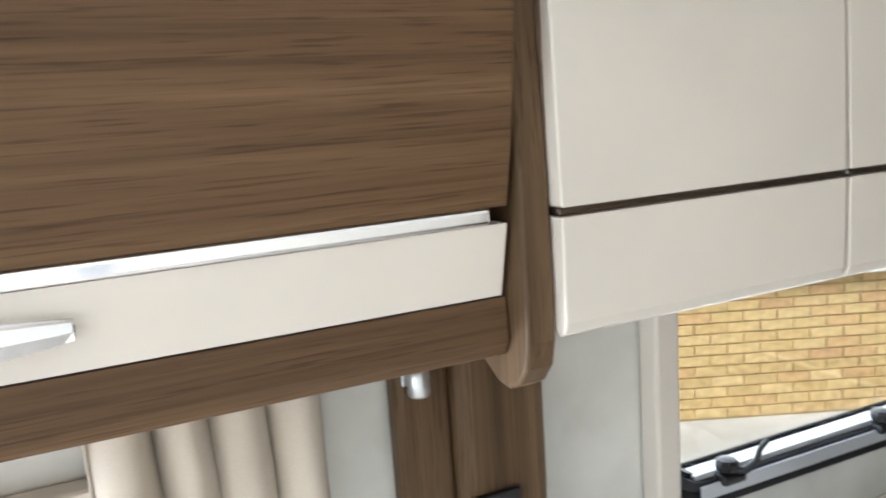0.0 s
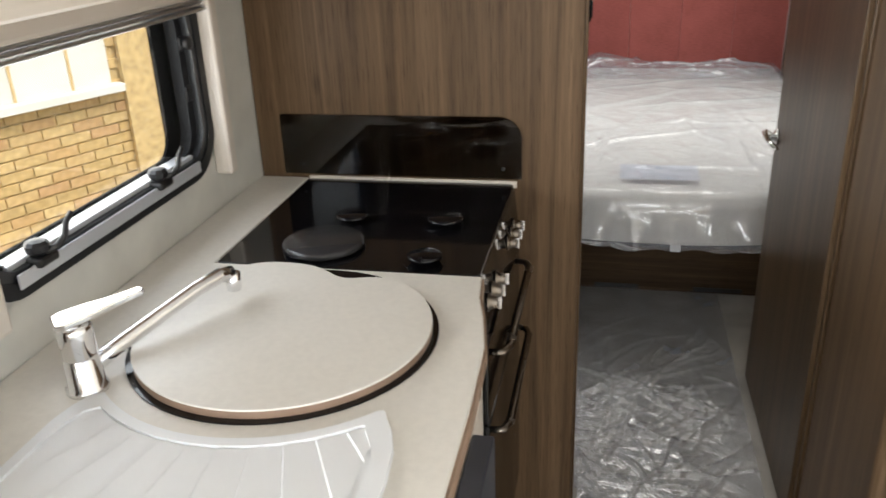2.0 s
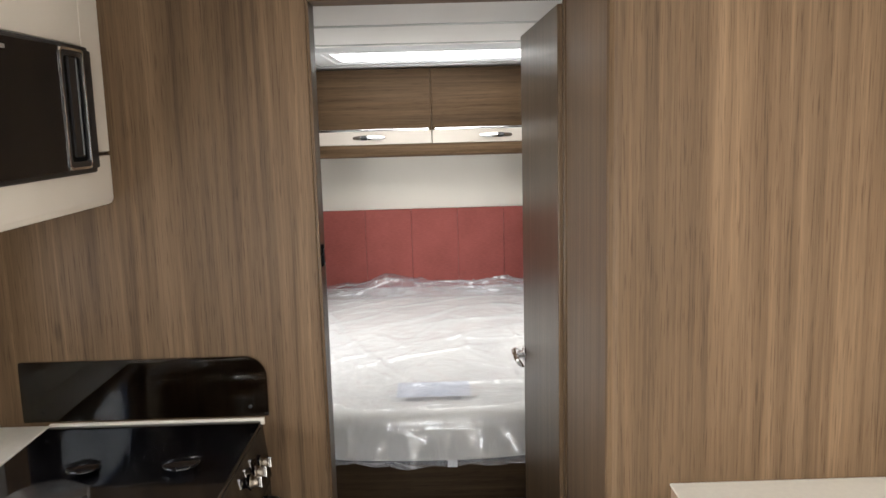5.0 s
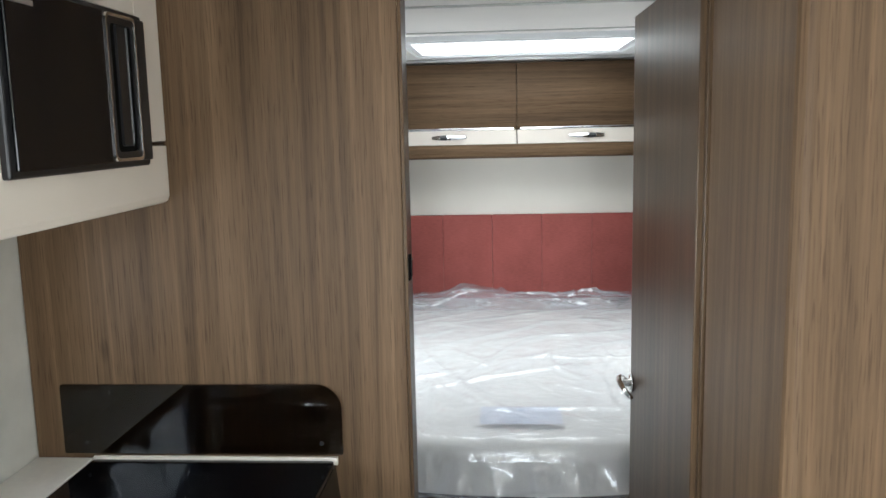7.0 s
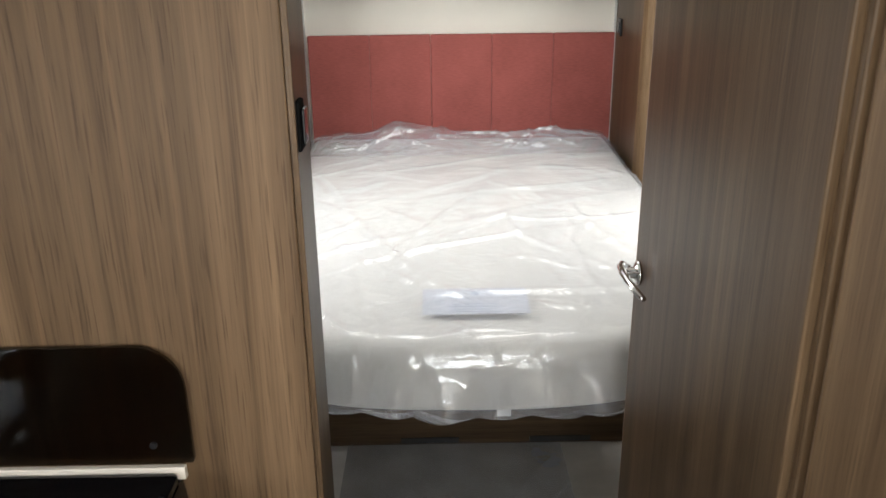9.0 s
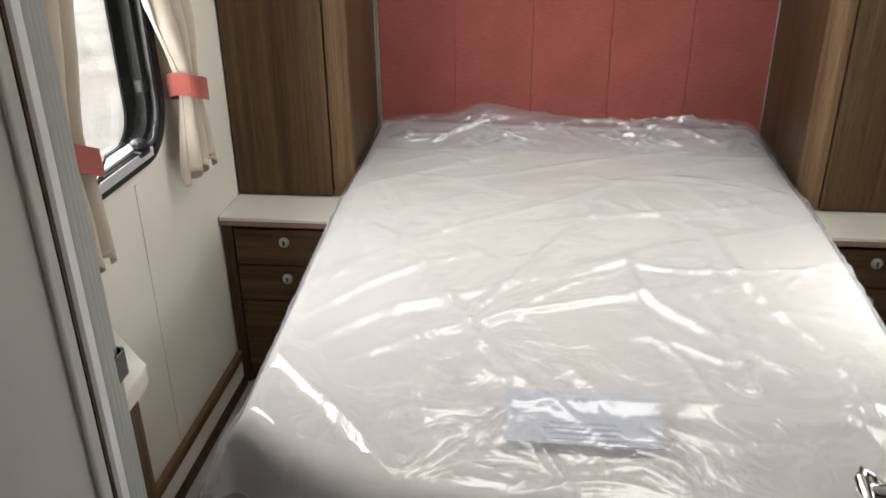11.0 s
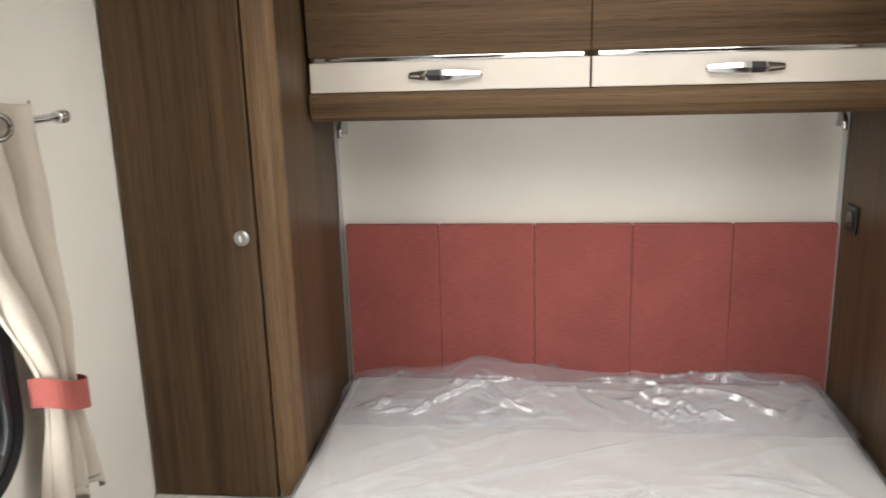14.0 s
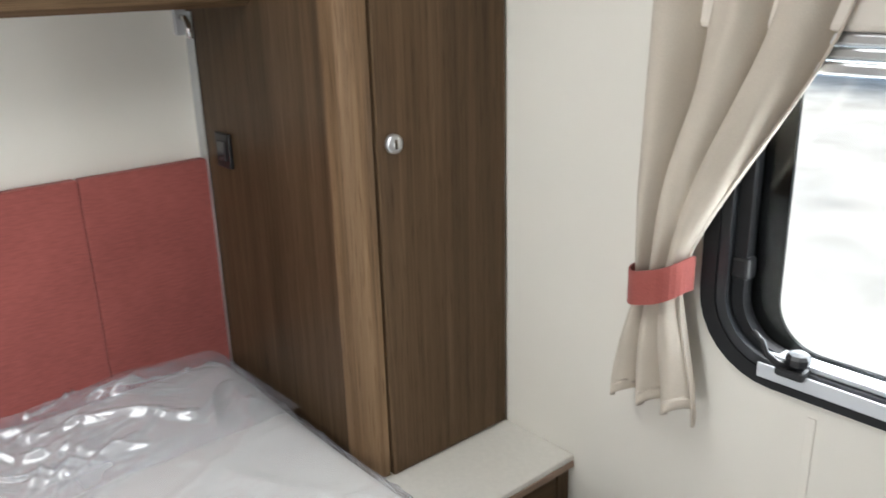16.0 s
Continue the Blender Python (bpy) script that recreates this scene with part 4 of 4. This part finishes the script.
# ---------------------------------------------------------------- wardrobes, bedside units, overhead lockers
def wardrobe(mir):
    w = thing("wardrobe", "tall walnut wardrobe with one door and a chrome knob", "wardrobe", (5.3, -0.75 if mir else 0.95, 0.58), group="wardrobes")
    P = lambda n, bm, mat, parent=w, lab="", sm=False: part(n, flip(bm, mir), mat, parent, lab, sm)
    P("body", box(5.062, XF - 0.002, 0.775, YL - 0.002, 0.592, ZC - 0.003), WOOD_V)
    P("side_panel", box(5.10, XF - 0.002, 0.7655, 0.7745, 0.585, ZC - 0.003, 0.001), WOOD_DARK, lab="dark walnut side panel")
    post = [(5.0985, 0.757)] + [(5.098 - 0.055 * math.sin(radians(a)), 0.808 - 0.051 * math.cos(radians(a))) for a in range(6, 91, 12)] + [(5.061, 0.808), (5.061, 0.7745), (5.0985, 0.7745)]
    P("corner_post", prism(post, 2, 0.583, ZC - 0.003), WOOD_POST, lab="rounded lighter walnut corner post", sm=False)
    d = P("door", box(5.040, 5.060, 0.8145, YL - 0.006, 0.580, ZC - 0.006, 0.003), WOOD_V, lab="walnut wardrobe door")
    k = P("knob", lathe([(0.014, 0.0), (0.0165, -0.003), (0.0165, -0.009), (0.012, -0.012)], (5.0395, 0.843, 1.197), 0, 22), SILVER, d, "round chrome push knob", True)
    P("button", box(5.0255, 5.0274, 0.840, 0.846, 1.189, 1.205, 0.0005), BRONZE, k)
    return w


def bedside(mir):
    b = thing("bedside_unit", "walnut bedside drawer unit with a pale top", "bedside unit", (5.2, -0.75 if mir else 0.95, 0), group="bedside units")
    P = lambda n, bm, mat, parent=b, lab="", sm=False: part(n, flip(bm, mir), mat, parent, lab, sm)
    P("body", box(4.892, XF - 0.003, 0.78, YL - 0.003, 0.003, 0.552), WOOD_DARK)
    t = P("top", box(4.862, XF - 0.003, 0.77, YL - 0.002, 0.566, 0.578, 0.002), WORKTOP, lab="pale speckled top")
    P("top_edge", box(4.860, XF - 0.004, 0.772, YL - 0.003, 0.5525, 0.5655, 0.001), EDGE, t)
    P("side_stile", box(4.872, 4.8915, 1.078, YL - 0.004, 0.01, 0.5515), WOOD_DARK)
    for z0, z1 in ((0.424, 0.538), (0.306, 0.420), (0.06, 0.302)):
        d = P("drawer", box(4.873, 4.8915, 0.79, 1.074, z0, z1, 0.003), WOOD_Y, lab="walnut drawer front")
        zk = z1 - 0.036
        k = P("knob", lathe([(0.013, 0.0), (0.0155, -0.003), (0.0155, -0.008), (0.011, -0.011)], (4.8725, 0.925, zk), 0, 20), SILVER, d, "round chrome push knob", True)
        P("button", box(4.859, 4.8614, 0.922, 0.928, zk - 0.007, zk + 0.007, 0.0005), BRONZE, k)
    return b


for mirrored in (False, True):
    wardrobe(mirrored)
    bedside(mirrored)

OX = 5.322
for y0, y1, hy in ((0.1004, 0.7555, 0.432), (-0.5555, 0.0996, -0.236)):
    ol = thing("overhead_locker", "walnut overhead locker with cream lower panel above the bed", "locker", (5.45, (y0 + y1) / 2, 1.41), group="bedroom lockers")
    part("body", box(OX + 0.02, XF - 0.002, y0, y1, 1.43, 1.869), WOOD_Y, ol)
    d = part("door", prism([(OX + 0.002, 1.562), (OX - 0.004, 1.70), (OX + 0.004, 1.868), (OX + 0.019, 1.868), (OX + 0.019, 1.562)], 1, y0 + 0.001, y1 - 0.001, 0.0015), WOOD_Y, ol, "walnut flap door")
    part("lower_panel", box(OX, OX + 0.018, y0 + 0.002, y1 - 0.002, 1.480, 1.549, 0.003), CREAM, d, "cream lower panel")
    part("trim_strip", box(OX - 0.003, OX + 0.016, y0 + 0.014, y1 - 0.014, 1.5495, 1.561, 0.003), CHROME, d, "polished chrome strip")
    chrome_handle(d, (OX, hy, 1.516), (0, 1, 0), (-1, 0, 0), -1 if hy > 0 else 1)
    part("pelmet", prism([(OX - 0.002, 1.4785), (OX - 0.004, 1.44), (OX + 0.004, 1.422), (OX + 0.02, 1.412), (OX + 0.10, 1.410), (OX + 0.10, 1.4785)], 1, y0 - 0.0005, y1 + 0.0005), WOOD_Y, ol, "rounded walnut pelmet")

hb = thing("headboard", "terracotta fabric headboard in five padded panels", "headboard", (5.59, 0.1, 0.45))
w5 = (0.752 + 0.552) / 5
for k in range(5):
    y0 = -0.552 + k * w5
    o = rounded(y0 + 0.0003, y0 + w5 - 0.0003, 0.45, 1.107, 0.006, 4)
    bm = bmesh.new()
    prism(o, 0, 5.572, XF - 0.004, 0.0035, 3, bm=bm)
    part("panel", bm, HEADBOARD, hb, smooth=False)
for y in (0.7615, -0.5530):
    structure("headboard_edge_strip", box(5.5655, XF - 0.001, y, y + 0.0035, 0.5, 1.40, 0.001), SILVER, "thin silver strip beside the headboard", "trim")
for y, s in ((0.747, 1), (-0.538, -1)):
    cl = thing("wall_clip", "small chrome clip under the locker", "clip", (5.55, y, 1.37), group="wall clips")
    part("plate", box(5.585, XF - 0.001, y - 0.012, y + 0.012, 1.355, 1.408, 0.002), SILVER, cl)
    part("arm", tube([(5.587, y, 1.39), (5.565, y, 1.388), (5.555, y, 1.375), (5.552, y, 1.35)], [0.006, 0.006, 0.007, 0.006], 10), CHROME, cl, smooth=True)
so = thing("side_socket", "black socket on the wardrobe side", "socket", (5.48, -0.553, 1.14))
part("plate", box(5.452, 5.510, -0.5532, -0.5445, 1.102, 1.172, 0.003), BLACK, so)
part("rocker", box(5.464, 5.498, -0.5443, -0.5405, 1.117, 1.157, 0.002), ENAMEL, so)


# ---------------------------------------------------------------- curtains
def curtain(mir, x_top, x_band, x_bot, folds, zt=1.512, zband=0.965, zb=0.735, seed=0, y=1.055, rod=True, nm="curtain", slope=0.03, bunch=1.0):
    c = thing(nm, "oatmeal linen eyelet curtain held by a terracotta band", "curtain", (sum(x_top) / 2, (0.212 - y) if mir else y, zb), group="bedroom curtains")
    P = lambda n, bm, mat, parent=c, lab="", sm=True: part(n, flip(bm, mir), mat, parent, lab, sm)

    def width(z):
        if z > zband:
            t = smoothstep(zband, zt, z) ** 0.8
            return tuple(b + (a - b) * t for a, b in zip(x_top, x_band))
        t = smoothstep(zb, zband, z)
        return tuple(b + (a - b) * t for a, b in zip(x_band, x_bot))

    def f(u, v):
        z = zt - v * (zt - zb)
        x0, x1 = width(z)
        near = math.exp(-((z - zband) / 0.09) ** 2)
        w = noise.noise(Vector((u * 3 + seed, z * 2.2, seed)))
        ph = 2 * math.pi * folds * u ** bunch + 0.9 * w
        amp = (0.020 + 0.016 * (1 - near)) * (0.7 + 0.5 * noise.noise(Vector((u * 6, z * 1.5, seed + 5))))
        yy = y + amp * math.sin(ph) + 0.006 * noise.noise(Vector((u * 14, z * 9, seed)))
        xx = x0 + (x1 - x0) * u + 0.012 * math.cos(ph) * (1 - 0.6 * near) + 0.010 * noise.noise(Vector((z * 4, u * 2, seed + 9)))
        zz = z - (0.018 * math.sin(ph + 1.0) if v > 0.97 else 0) + 0.004 * math.sin(ph) * (v < 0.02)
        return (xx, min(yy, YL - 0.006), zz)
    cl = P("cloth", sheet(f, 90, 110), CURTAIN)
    m = cl.modifiers.new("thickness", "SOLIDIFY")
    m.thickness = 0.003
    bx0, bx1 = x_band[0] - 0.012, x_band[1] + 0.012
    outline = rounded(bx0, bx1, y - 0.043, min(y + 0.043, YL - 0.004), 0.036, 6)
    inner = rounded(bx0 + 0.003, bx1 - 0.003, y - 0.040, min(y + 0.040, YL - 0.007), 0.033, 6)
    b = ring(outline, inner, 2, zband - 0.031, zband + 0.023)
    for v in b.verts:
        v.co.z += slope * (0.5 - (v.co.x - bx0) / (bx1 - bx0)) + 0.010 * math.cos((v.co.y - y) * 30)
    P("tie_band", b, BAND, lab="terracotta tie band", sm=False)
    if rod:
        for u in (0.14, 0.62):
            cx, cy = x_top[0] + (x_top[1] - x_top[0]) * u, y - 0.022
            pts = [(cx + 0.018 * math.cos(a), cy - 0.018 * math.cos(a) * 0.5, 1.478 + 0.019 * math.sin(a)) for a in (2 * math.pi * k / 20 for k in range(21))]
            P("eyelet", tube(pts, 0.0045, 8), BRONZE, lab="dark nickel eyelet")
    return c


def rod(mir):
    r = thing("curtain_rod", "slim chrome curtain rod with turned ends", "curtain rod", (4.3, (0.212 - 1.055) if mir else 1.055, 1.478), group="curtain rods")
    P = lambda n, bm, mat, lab="": part(n, flip(bm, mir), mat, r, lab, True)
    P("bar", tube([(3.985, 1.055, 1.478), (4.3, 1.055, 1.478), (4.76, 1.055, 1.478)], 0.0075, 12), CHROME)
    for x, s in ((4.76, 1), (3.985, -1)):
        P("finial", lathe([(0.008, 0), (0.012, 0.003 * s), (0.012, 0.008 * s), (0.009, 0.010 * s), (0.013, 0.014 * s), (0.013, 0.026 * s), (0.007, 0.031 * s)], (x, 1.055, 1.478), 0, 16), CHROME)
        P("bracket", tube([(x - 0.015 * s, 1.055, 1.478), (x - 0.015 * s, YL - 0.001, 1.478)], 0.006, 10), CHROME)


for mirrored in (False, True):
    curtain(mirrored, (4.395, 4.680), (4.622, 4.692), (4.575, 4.722), 3, seed=3 + mirrored, zband=1.005, zb=0.795, slope=0.03)
    curtain(mirrored, (3.950, 4.215), (3.955, 4.150), (3.960, 4.155), 3, seed=11 + mirrored, zband=1.035, zb=0.785, slope=0.10, bunch=1.9)
    rod(mirrored)
lc = curtain(False, (1.12, 1.35), (1.14, 1.37), (1.10, 1.38), 4, zt=1.415, zband=0.90, zb=0.45, seed=21, y=1.05, rod=False, nm="lounge_curtain")
lc["group"] = "lounge curtains"
tagged(lc, "cream pleated lounge curtain hanging below the locker")


# ---------------------------------------------------------------- bed
bed = thing("bed_base", "walnut island bed base with a slim frame, toned dark for shade", "bed", (4.8, 0.1, 0))
# plinth colour carries the shade below the hem
part("plinth", box(4.20, XF - 0.05, -0.42, 0.64, 0.003, 0.355, 0.004), WOOD_BASE, bed)
for y0, y1 in ((-0.25, -0.06), (0.16, 0.34)):
    part("vent_slot", box(4.196, 4.1995, y0, y1, 0.012, 0.03), BLACK, bed)
part("frame", prism([(XF - 0.05, -0.50), (XF - 0.05, 0.72), (4.08, 0.72), (3.95, 0.64), (3.84, 0.41), (3.81, 0.11), (3.84, -0.19), (3.95, -0.42), (4.08, -0.50)], 2, 0.357, 0.388, 0.004), BLACK, bed, "dark slim bed frame")
part("tag", box(3.803, 3.8085, 0.04, 0.075, 0.352, 0.387), WHITE, bed, "small white tag")

W2, YC, XH = 0.648, 0.112, 5.555


def top_z(x):
    """The mattress rises gently from the foot to the pillows."""
    return 0.560 + 0.088 * smoothstep(3.75, 5.0, x)


def foot(y):
    v = abs(y - YC) / W2
    return 3.765 + 0.20 * v ** 3.0


def bed_point(a, b, lift, hang, r, wr):
    """a: arc length from the head to the foot, b: arc length across; both run over the edges and down."""

    def over(d):   # distance past the start of the rounding -> (run, drop)
        if d <= 0:
            return d, 0.0
        q = d / r
        if q < math.pi / 2:
            return r * math.sin(q), r * (1 - math.cos(q))
        return r, r + (d - r * math.pi / 2)
    hw = W2 - r
    rb, db = over(abs(b) - hw)
    y = YC + math.copysign(hw + rb, b)
    xf = foot(YC + max(-W2, min(W2, y - YC))) + r
    ra, da = over(a - (XH - xf))
    x = xf - ra
    drop = max(da, db)
    pinch = min(da, db)
    x -= pinch * 0.30
    y += math.copysign(pinch * 0.30, b)
    n = Vector((0, 0, 1)) if drop < r else Vector((-1 if da > db else 0, math.copysign(1, b) if db >= da else 0, 0.15))
    p = Vector((x, y, top_z(x) - min(drop, hang) + lift))
    return p + n * wr, drop


def creases(rng, n, x0, x1, y0, y1, turn, spread, length, width, height):
    """Random straight fold lines: start, direction, length, width and height of each."""
    out = []
    for _ in range(n):
        a = rng.gauss(turn, spread)
        out.append((rng.uniform(x0, x1), rng.uniform(y0, y1), math.cos(a), math.sin(a), rng.uniform(0.4, 1.0) * length, rng.uniform(0.6, 1.4) * width, rng.uniform(0.4, 1.0) * height))
    return out


def fold_height(lines, x, y):
    h = 0.0
    for cx, cy, ux, uy, ln, w, a in lines:
        dx, dy = x - cx, y - cy
        t = (dx * ux + dy * uy) / ln
        if abs(t) > 1.0:
            continue
        d = abs(-dx * uy + dy * ux + 0.02 * math.sin(3.0 * t + cx * 9)) / w
        if d < 3.0:
            h += a * (1 - t * t) * math.exp(-d * (1.0 if d < 1 else d))
    return h


_rng = random.Random(7)
BED_FOLDS = (creases(_rng, 18, 3.9, 5.2, -0.5, 0.7, radians(120), 0.25, 0.70, 0.013, 0.012)
             + creases(_rng, 22, 3.9, 5.3, -0.5, 0.7, radians(200), 0.35, 0.42, 0.012, 0.010)
             + creases(_rng, 24, 3.8, 4.6, -0.5, 0.7, radians(60), 0.6, 0.26, 0.012, 0.009)
             + creases(_rng, 26, 4.8, 5.5, -0.55, 0.75, radians(85), 0.7, 0.22, 0.011, 0.011))


def film_wrinkle(p):
    return fold_height(BED_FOLDS, p.x, p.y) + 0.004 * (1 + noise.noise(p * 2.6))


AL, BL = (XH - 3.765) + 0.28, 2 * (W2 + 0.28)


def mattress_f(u, v):
    a, b = u * AL, (v - 0.5) * BL
    p, drop = bed_point(a, b, 0.0, 0.165, 0.045, 0.0)
    p.z += 0.008 * noise.noise(p * 2.4) + 0.014 * smoothstep(0.5, 0.0, a)
    return p


ma = tagged(link("mattress", sheet(mattress_f, 110, 90), TICKING, True), "cream quilted mattress on the island bed", "mattress")


def film_f(u, v):
    a, b = u * (AL + 0.02), (v - 0.5) * (BL + 0.04)
    p, drop = bed_point(a, b, 0.0, 0.17, 0.048, 0.0)
    w = film_wrinkle(p)
    p2, _ = bed_point(a, b, 0.012 + 0.014 * smoothstep(0.5, 0.0, a), 0.185 + 0.02 * noise.noise(Vector((a * 6, b * 6, 3))) + 0.07 * smoothstep(0.45, 0.62, abs(b)), 0.052, 0.004 + w)
    # loose film bunched up at the head
    t = smoothstep(0.26, 0.02, a)
    y = p2.y
    puff = 0.030 * math.exp(-((y - 0.38) / (0.13 if y > 0.38 else 0.24)) ** 2) + 0.014 * math.exp(-((y + 0.32) / 0.10) ** 2) + 0.010
    p2.z += t * (puff + 0.012 * noise.noise(Vector((y * 9, a * 12, 1))))
    if drop > 0.03:
        out = smoothstep(0.03, 0.15, drop) * (0.045 * noise.noise(Vector((a * 5, b * 5, 8))) + 0.016 * math.sin(b * 23 + a * 3))
        p2.x -= abs(out) if a > 1.7 else 0
        p2.y += math.copysign(abs(out), b) if abs(b) > W2 else 0
    return p2


fc = tagged(link("plastic_cover", sheet(film_f, 320, 250), FILM, True), "clear crinkled polythene cover over the mattress", "plastic cover")
fc.visible_shadow = False


HEAD_FOLDS = (creases(_rng, 46, 5.25, 5.57, -0.52, 0.72, radians(60), 0.9, 0.15, 0.007, 0.016)
              + creases(_rng, 14, 5.25, 5.57, -0.52, 0.72, radians(-80), 0.3, 0.32, 0.010, 0.022))


def head_fold(u, v):
    """The closed end of the bag, bunched up loosely against the headboard."""
    y = -0.53 + 1.25 * v
    x = 5.24 + 0.325 * u
    hump = 0.088 * math.exp(-(abs(y - 0.38) / (0.12 if y > 0.38 else 0.26)) ** 1.4) + 0.034 * math.exp(-(abs(y + 0.28) / 0.11) ** 1.3) + 0.006
    rise = math.sin(min(1.0, u / 0.80) * math.pi / 2) ** 1.4 if u < 0.80 else 1.0 - 0.55 * ((u - 0.80) / 0.20) ** 2
    edge = smoothstep(0.0, 0.06, v) * smoothstep(1.0, 0.94, v)
    w = fold_height(HEAD_FOLDS, x, y) + 0.006 * abs(noise.noise(Vector((x * 11, y * 9, 4))))
    z = top_z(x) + 0.022 + edge * (hump * rise * (0.92 + 0.16 * noise.noise(Vector((y * 7, 2, 2)))) + w * smoothstep(0.0, 0.25, u))
    return (x + 0.012 * edge * noise.noise(Vector((y * 13, u * 5, 6))), y, z)


lf = part("loose_fold", sheet(head_fold, 90, 300), FILM_FOLD, fc, "bunched polythene at the headboard", True)
lf.visible_shadow = False
lb = thing("paper_leaflet", "pale blue printed leaflet under the plastic", "leaflet", (3.995, 0.12, 0.59))
slope = math.atan2(top_z(4.08) - top_z(3.91), 0.17)
lay = Matrix.Translation((3.995, 0.12, top_z(3.995) + 0.0095)) @ Matrix.Rotation(-slope, 4, "Y")
def laid(bm):
    bm.transform(lay)
    return bm
part("page", laid(box(-0.060, 0.085, -0.14, 0.14, 0, 0.001)), PAPER, lb)
for k in range(4):
    part("print_bar", laid(box(-0.05 + 0.014 * k, -0.046 + 0.014 * k, -0.07 + 0.01 * (k % 2), 0.07 - 0.01 * (k % 2), 0.0012, 0.0016)), INK, lb)
part("crest", laid(lathe([(0.013, 0.0012), (0.010, 0.0016)], (0.055, 0.0, 0), 2, 10)), INK, lb)


FLOOR_FOLDS = (creases(_rng, 70, 2.8, 3.5, -0.15, 0.45, radians(75), 0.35, 0.20, 0.005, 0.014)
               + creases(_rng, 34, 2.8, 3.9, -0.15, 0.45, radians(150), 0.3, 0.40, 0.006, 0.014)
               + creases(_rng, 14, 2.8, 4.3, -0.15, 0.45, radians(10), 0.6, 0.3, 0.05, 0.012))


def floor_film(u, v):
    x, y = 2.80 + u * 1.75, -0.155 + v * 0.66
    p = Vector((x, y, 0))
    if x < 2.9:
        y = max(y, -0.15)
        y = min(y, 0.345)
    w = fold_height(FLOOR_FOLDS, x, y)
    return (x, y, 0.004 + w + 0.005 * (1 + noise.noise(p * 4)))


ff = tagged(link("floor_protector", sheet(floor_film, 360, 140), FILM_FLOOR, True), "clear crinkled protective film on the carpet", "plastic film")
ff.visible_shadow = False


# ---------------------------------------------------------------- outside
structure("ground", box(-300, 300, -300, 300, -0.75, -0.62), CONCRETE, "pale worn concrete ground", "ground")
BWY = 4.2
bw = tagged(link("brick_wall", box(1.0, 6.97, BWY + 0.012, BWY + 0.22, -0.62, 3.4), MORTAR), "yellow stock brick house wall", "wall", kind="structure")
bm = box(0, 0.215, -0.004, 0.012, 0, 0.065, 0.003, 1)
bmesh.ops.recalc_face_normals(bm, faces=bm.faces)
brick_me = bpy.data.meshes.new("brick")
bm.to_mesh(brick_me)
bm.free()
brick_me.materials.append(BRICK)
WINX0, WINX1, WINZ0, WINZ1 = 4.75, 6.30, 0.37, 1.7
rows_far = bmesh.new()
n_brick = 0
for row in range(44):
    z = -0.60 + row * 0.075
    if z > 2.5:
        break
    for c in range(58):
        x = 1.02 + c * 0.225 + (0.1125 if row % 2 else 0)
        if x > 6.75 or (x + 0.215 > WINX0 and x < WINX1 and z + 0.065 > WINZ0 and z < WINZ1):
            continue
        jitter = random.uniform(-0.002, 0.002)
        if 4.6 < x < 7.0 and -0.3 < z < 1.2 and n_brick < 300:
            o = new("brick", brick_me)
            o.parent = bw
            o.location = (x + jitter, BWY + random.uniform(-0.003, 0.003), z)
            n_brick += 1
        else:
            box(x, x + 0.215, BWY - 0.004 + jitter, BWY + 0.011, z, z + 0.065, bm=rows_far)
tagged(part("brick_courses", rows_far, BRICK, bw), kind="stuff")
pa = tagged(link("brick_pilaster", box(6.38, 6.62, BWY - 0.05, BWY - 0.014, -0.6, 3.3), BRICK), "brick pier on the house wall", "wall", kind="structure")
pb = thing("boarded_window", "pale painted window boards with a sill", "window", (5.5, BWY, 0.30))
part("boards", box(WINX0, WINX1, BWY - 0.02, BWY + 0.012, WINZ0 + 0.06, WINZ1), STONE, pb)
part("sill", box(WINX0 - 0.06, WINX1 + 0.06, BWY - 0.09, BWY + 0.01, WINZ0, WINZ0 + 0.058, 0.006), STONE, pb)
for x in (5.2, 5.6, 6.0):
    part("joint", box(x, x + 0.02, BWY - 0.026, BWY - 0.0205, WINZ0 + 0.062, WINZ1), MORTAR, pb)
# the house stands at an angle to the caravan
SKEW = Matrix.Translation((5.07, 4.28, 0)) @ Matrix.Rotation(radians(-25), 4, "Z") @ Matrix.Translation((-5.07, -BWY, 0))
for ob in (bw, pa, pb):
    ob.matrix_world = SKEW @ ob.matrix_world
structure("far_wall_right", box(-12, 26, -16.2, -16.0, -0.62, 3.0), RENDERED, "pale rendered yard wall", "wall")
bm = box(-0.57, 0.57, -0.04, 0.04, 0.0, 0.004)
bm.transform(Matrix.Translation((7.75, 3.875, -0.6195)) @ Matrix.Rotation(math.atan2(1.05, 0.44), 4, "Z"))
structure("painted_line", bm, YELLOW, "worn yellow line painted on the concrete", "road marking")
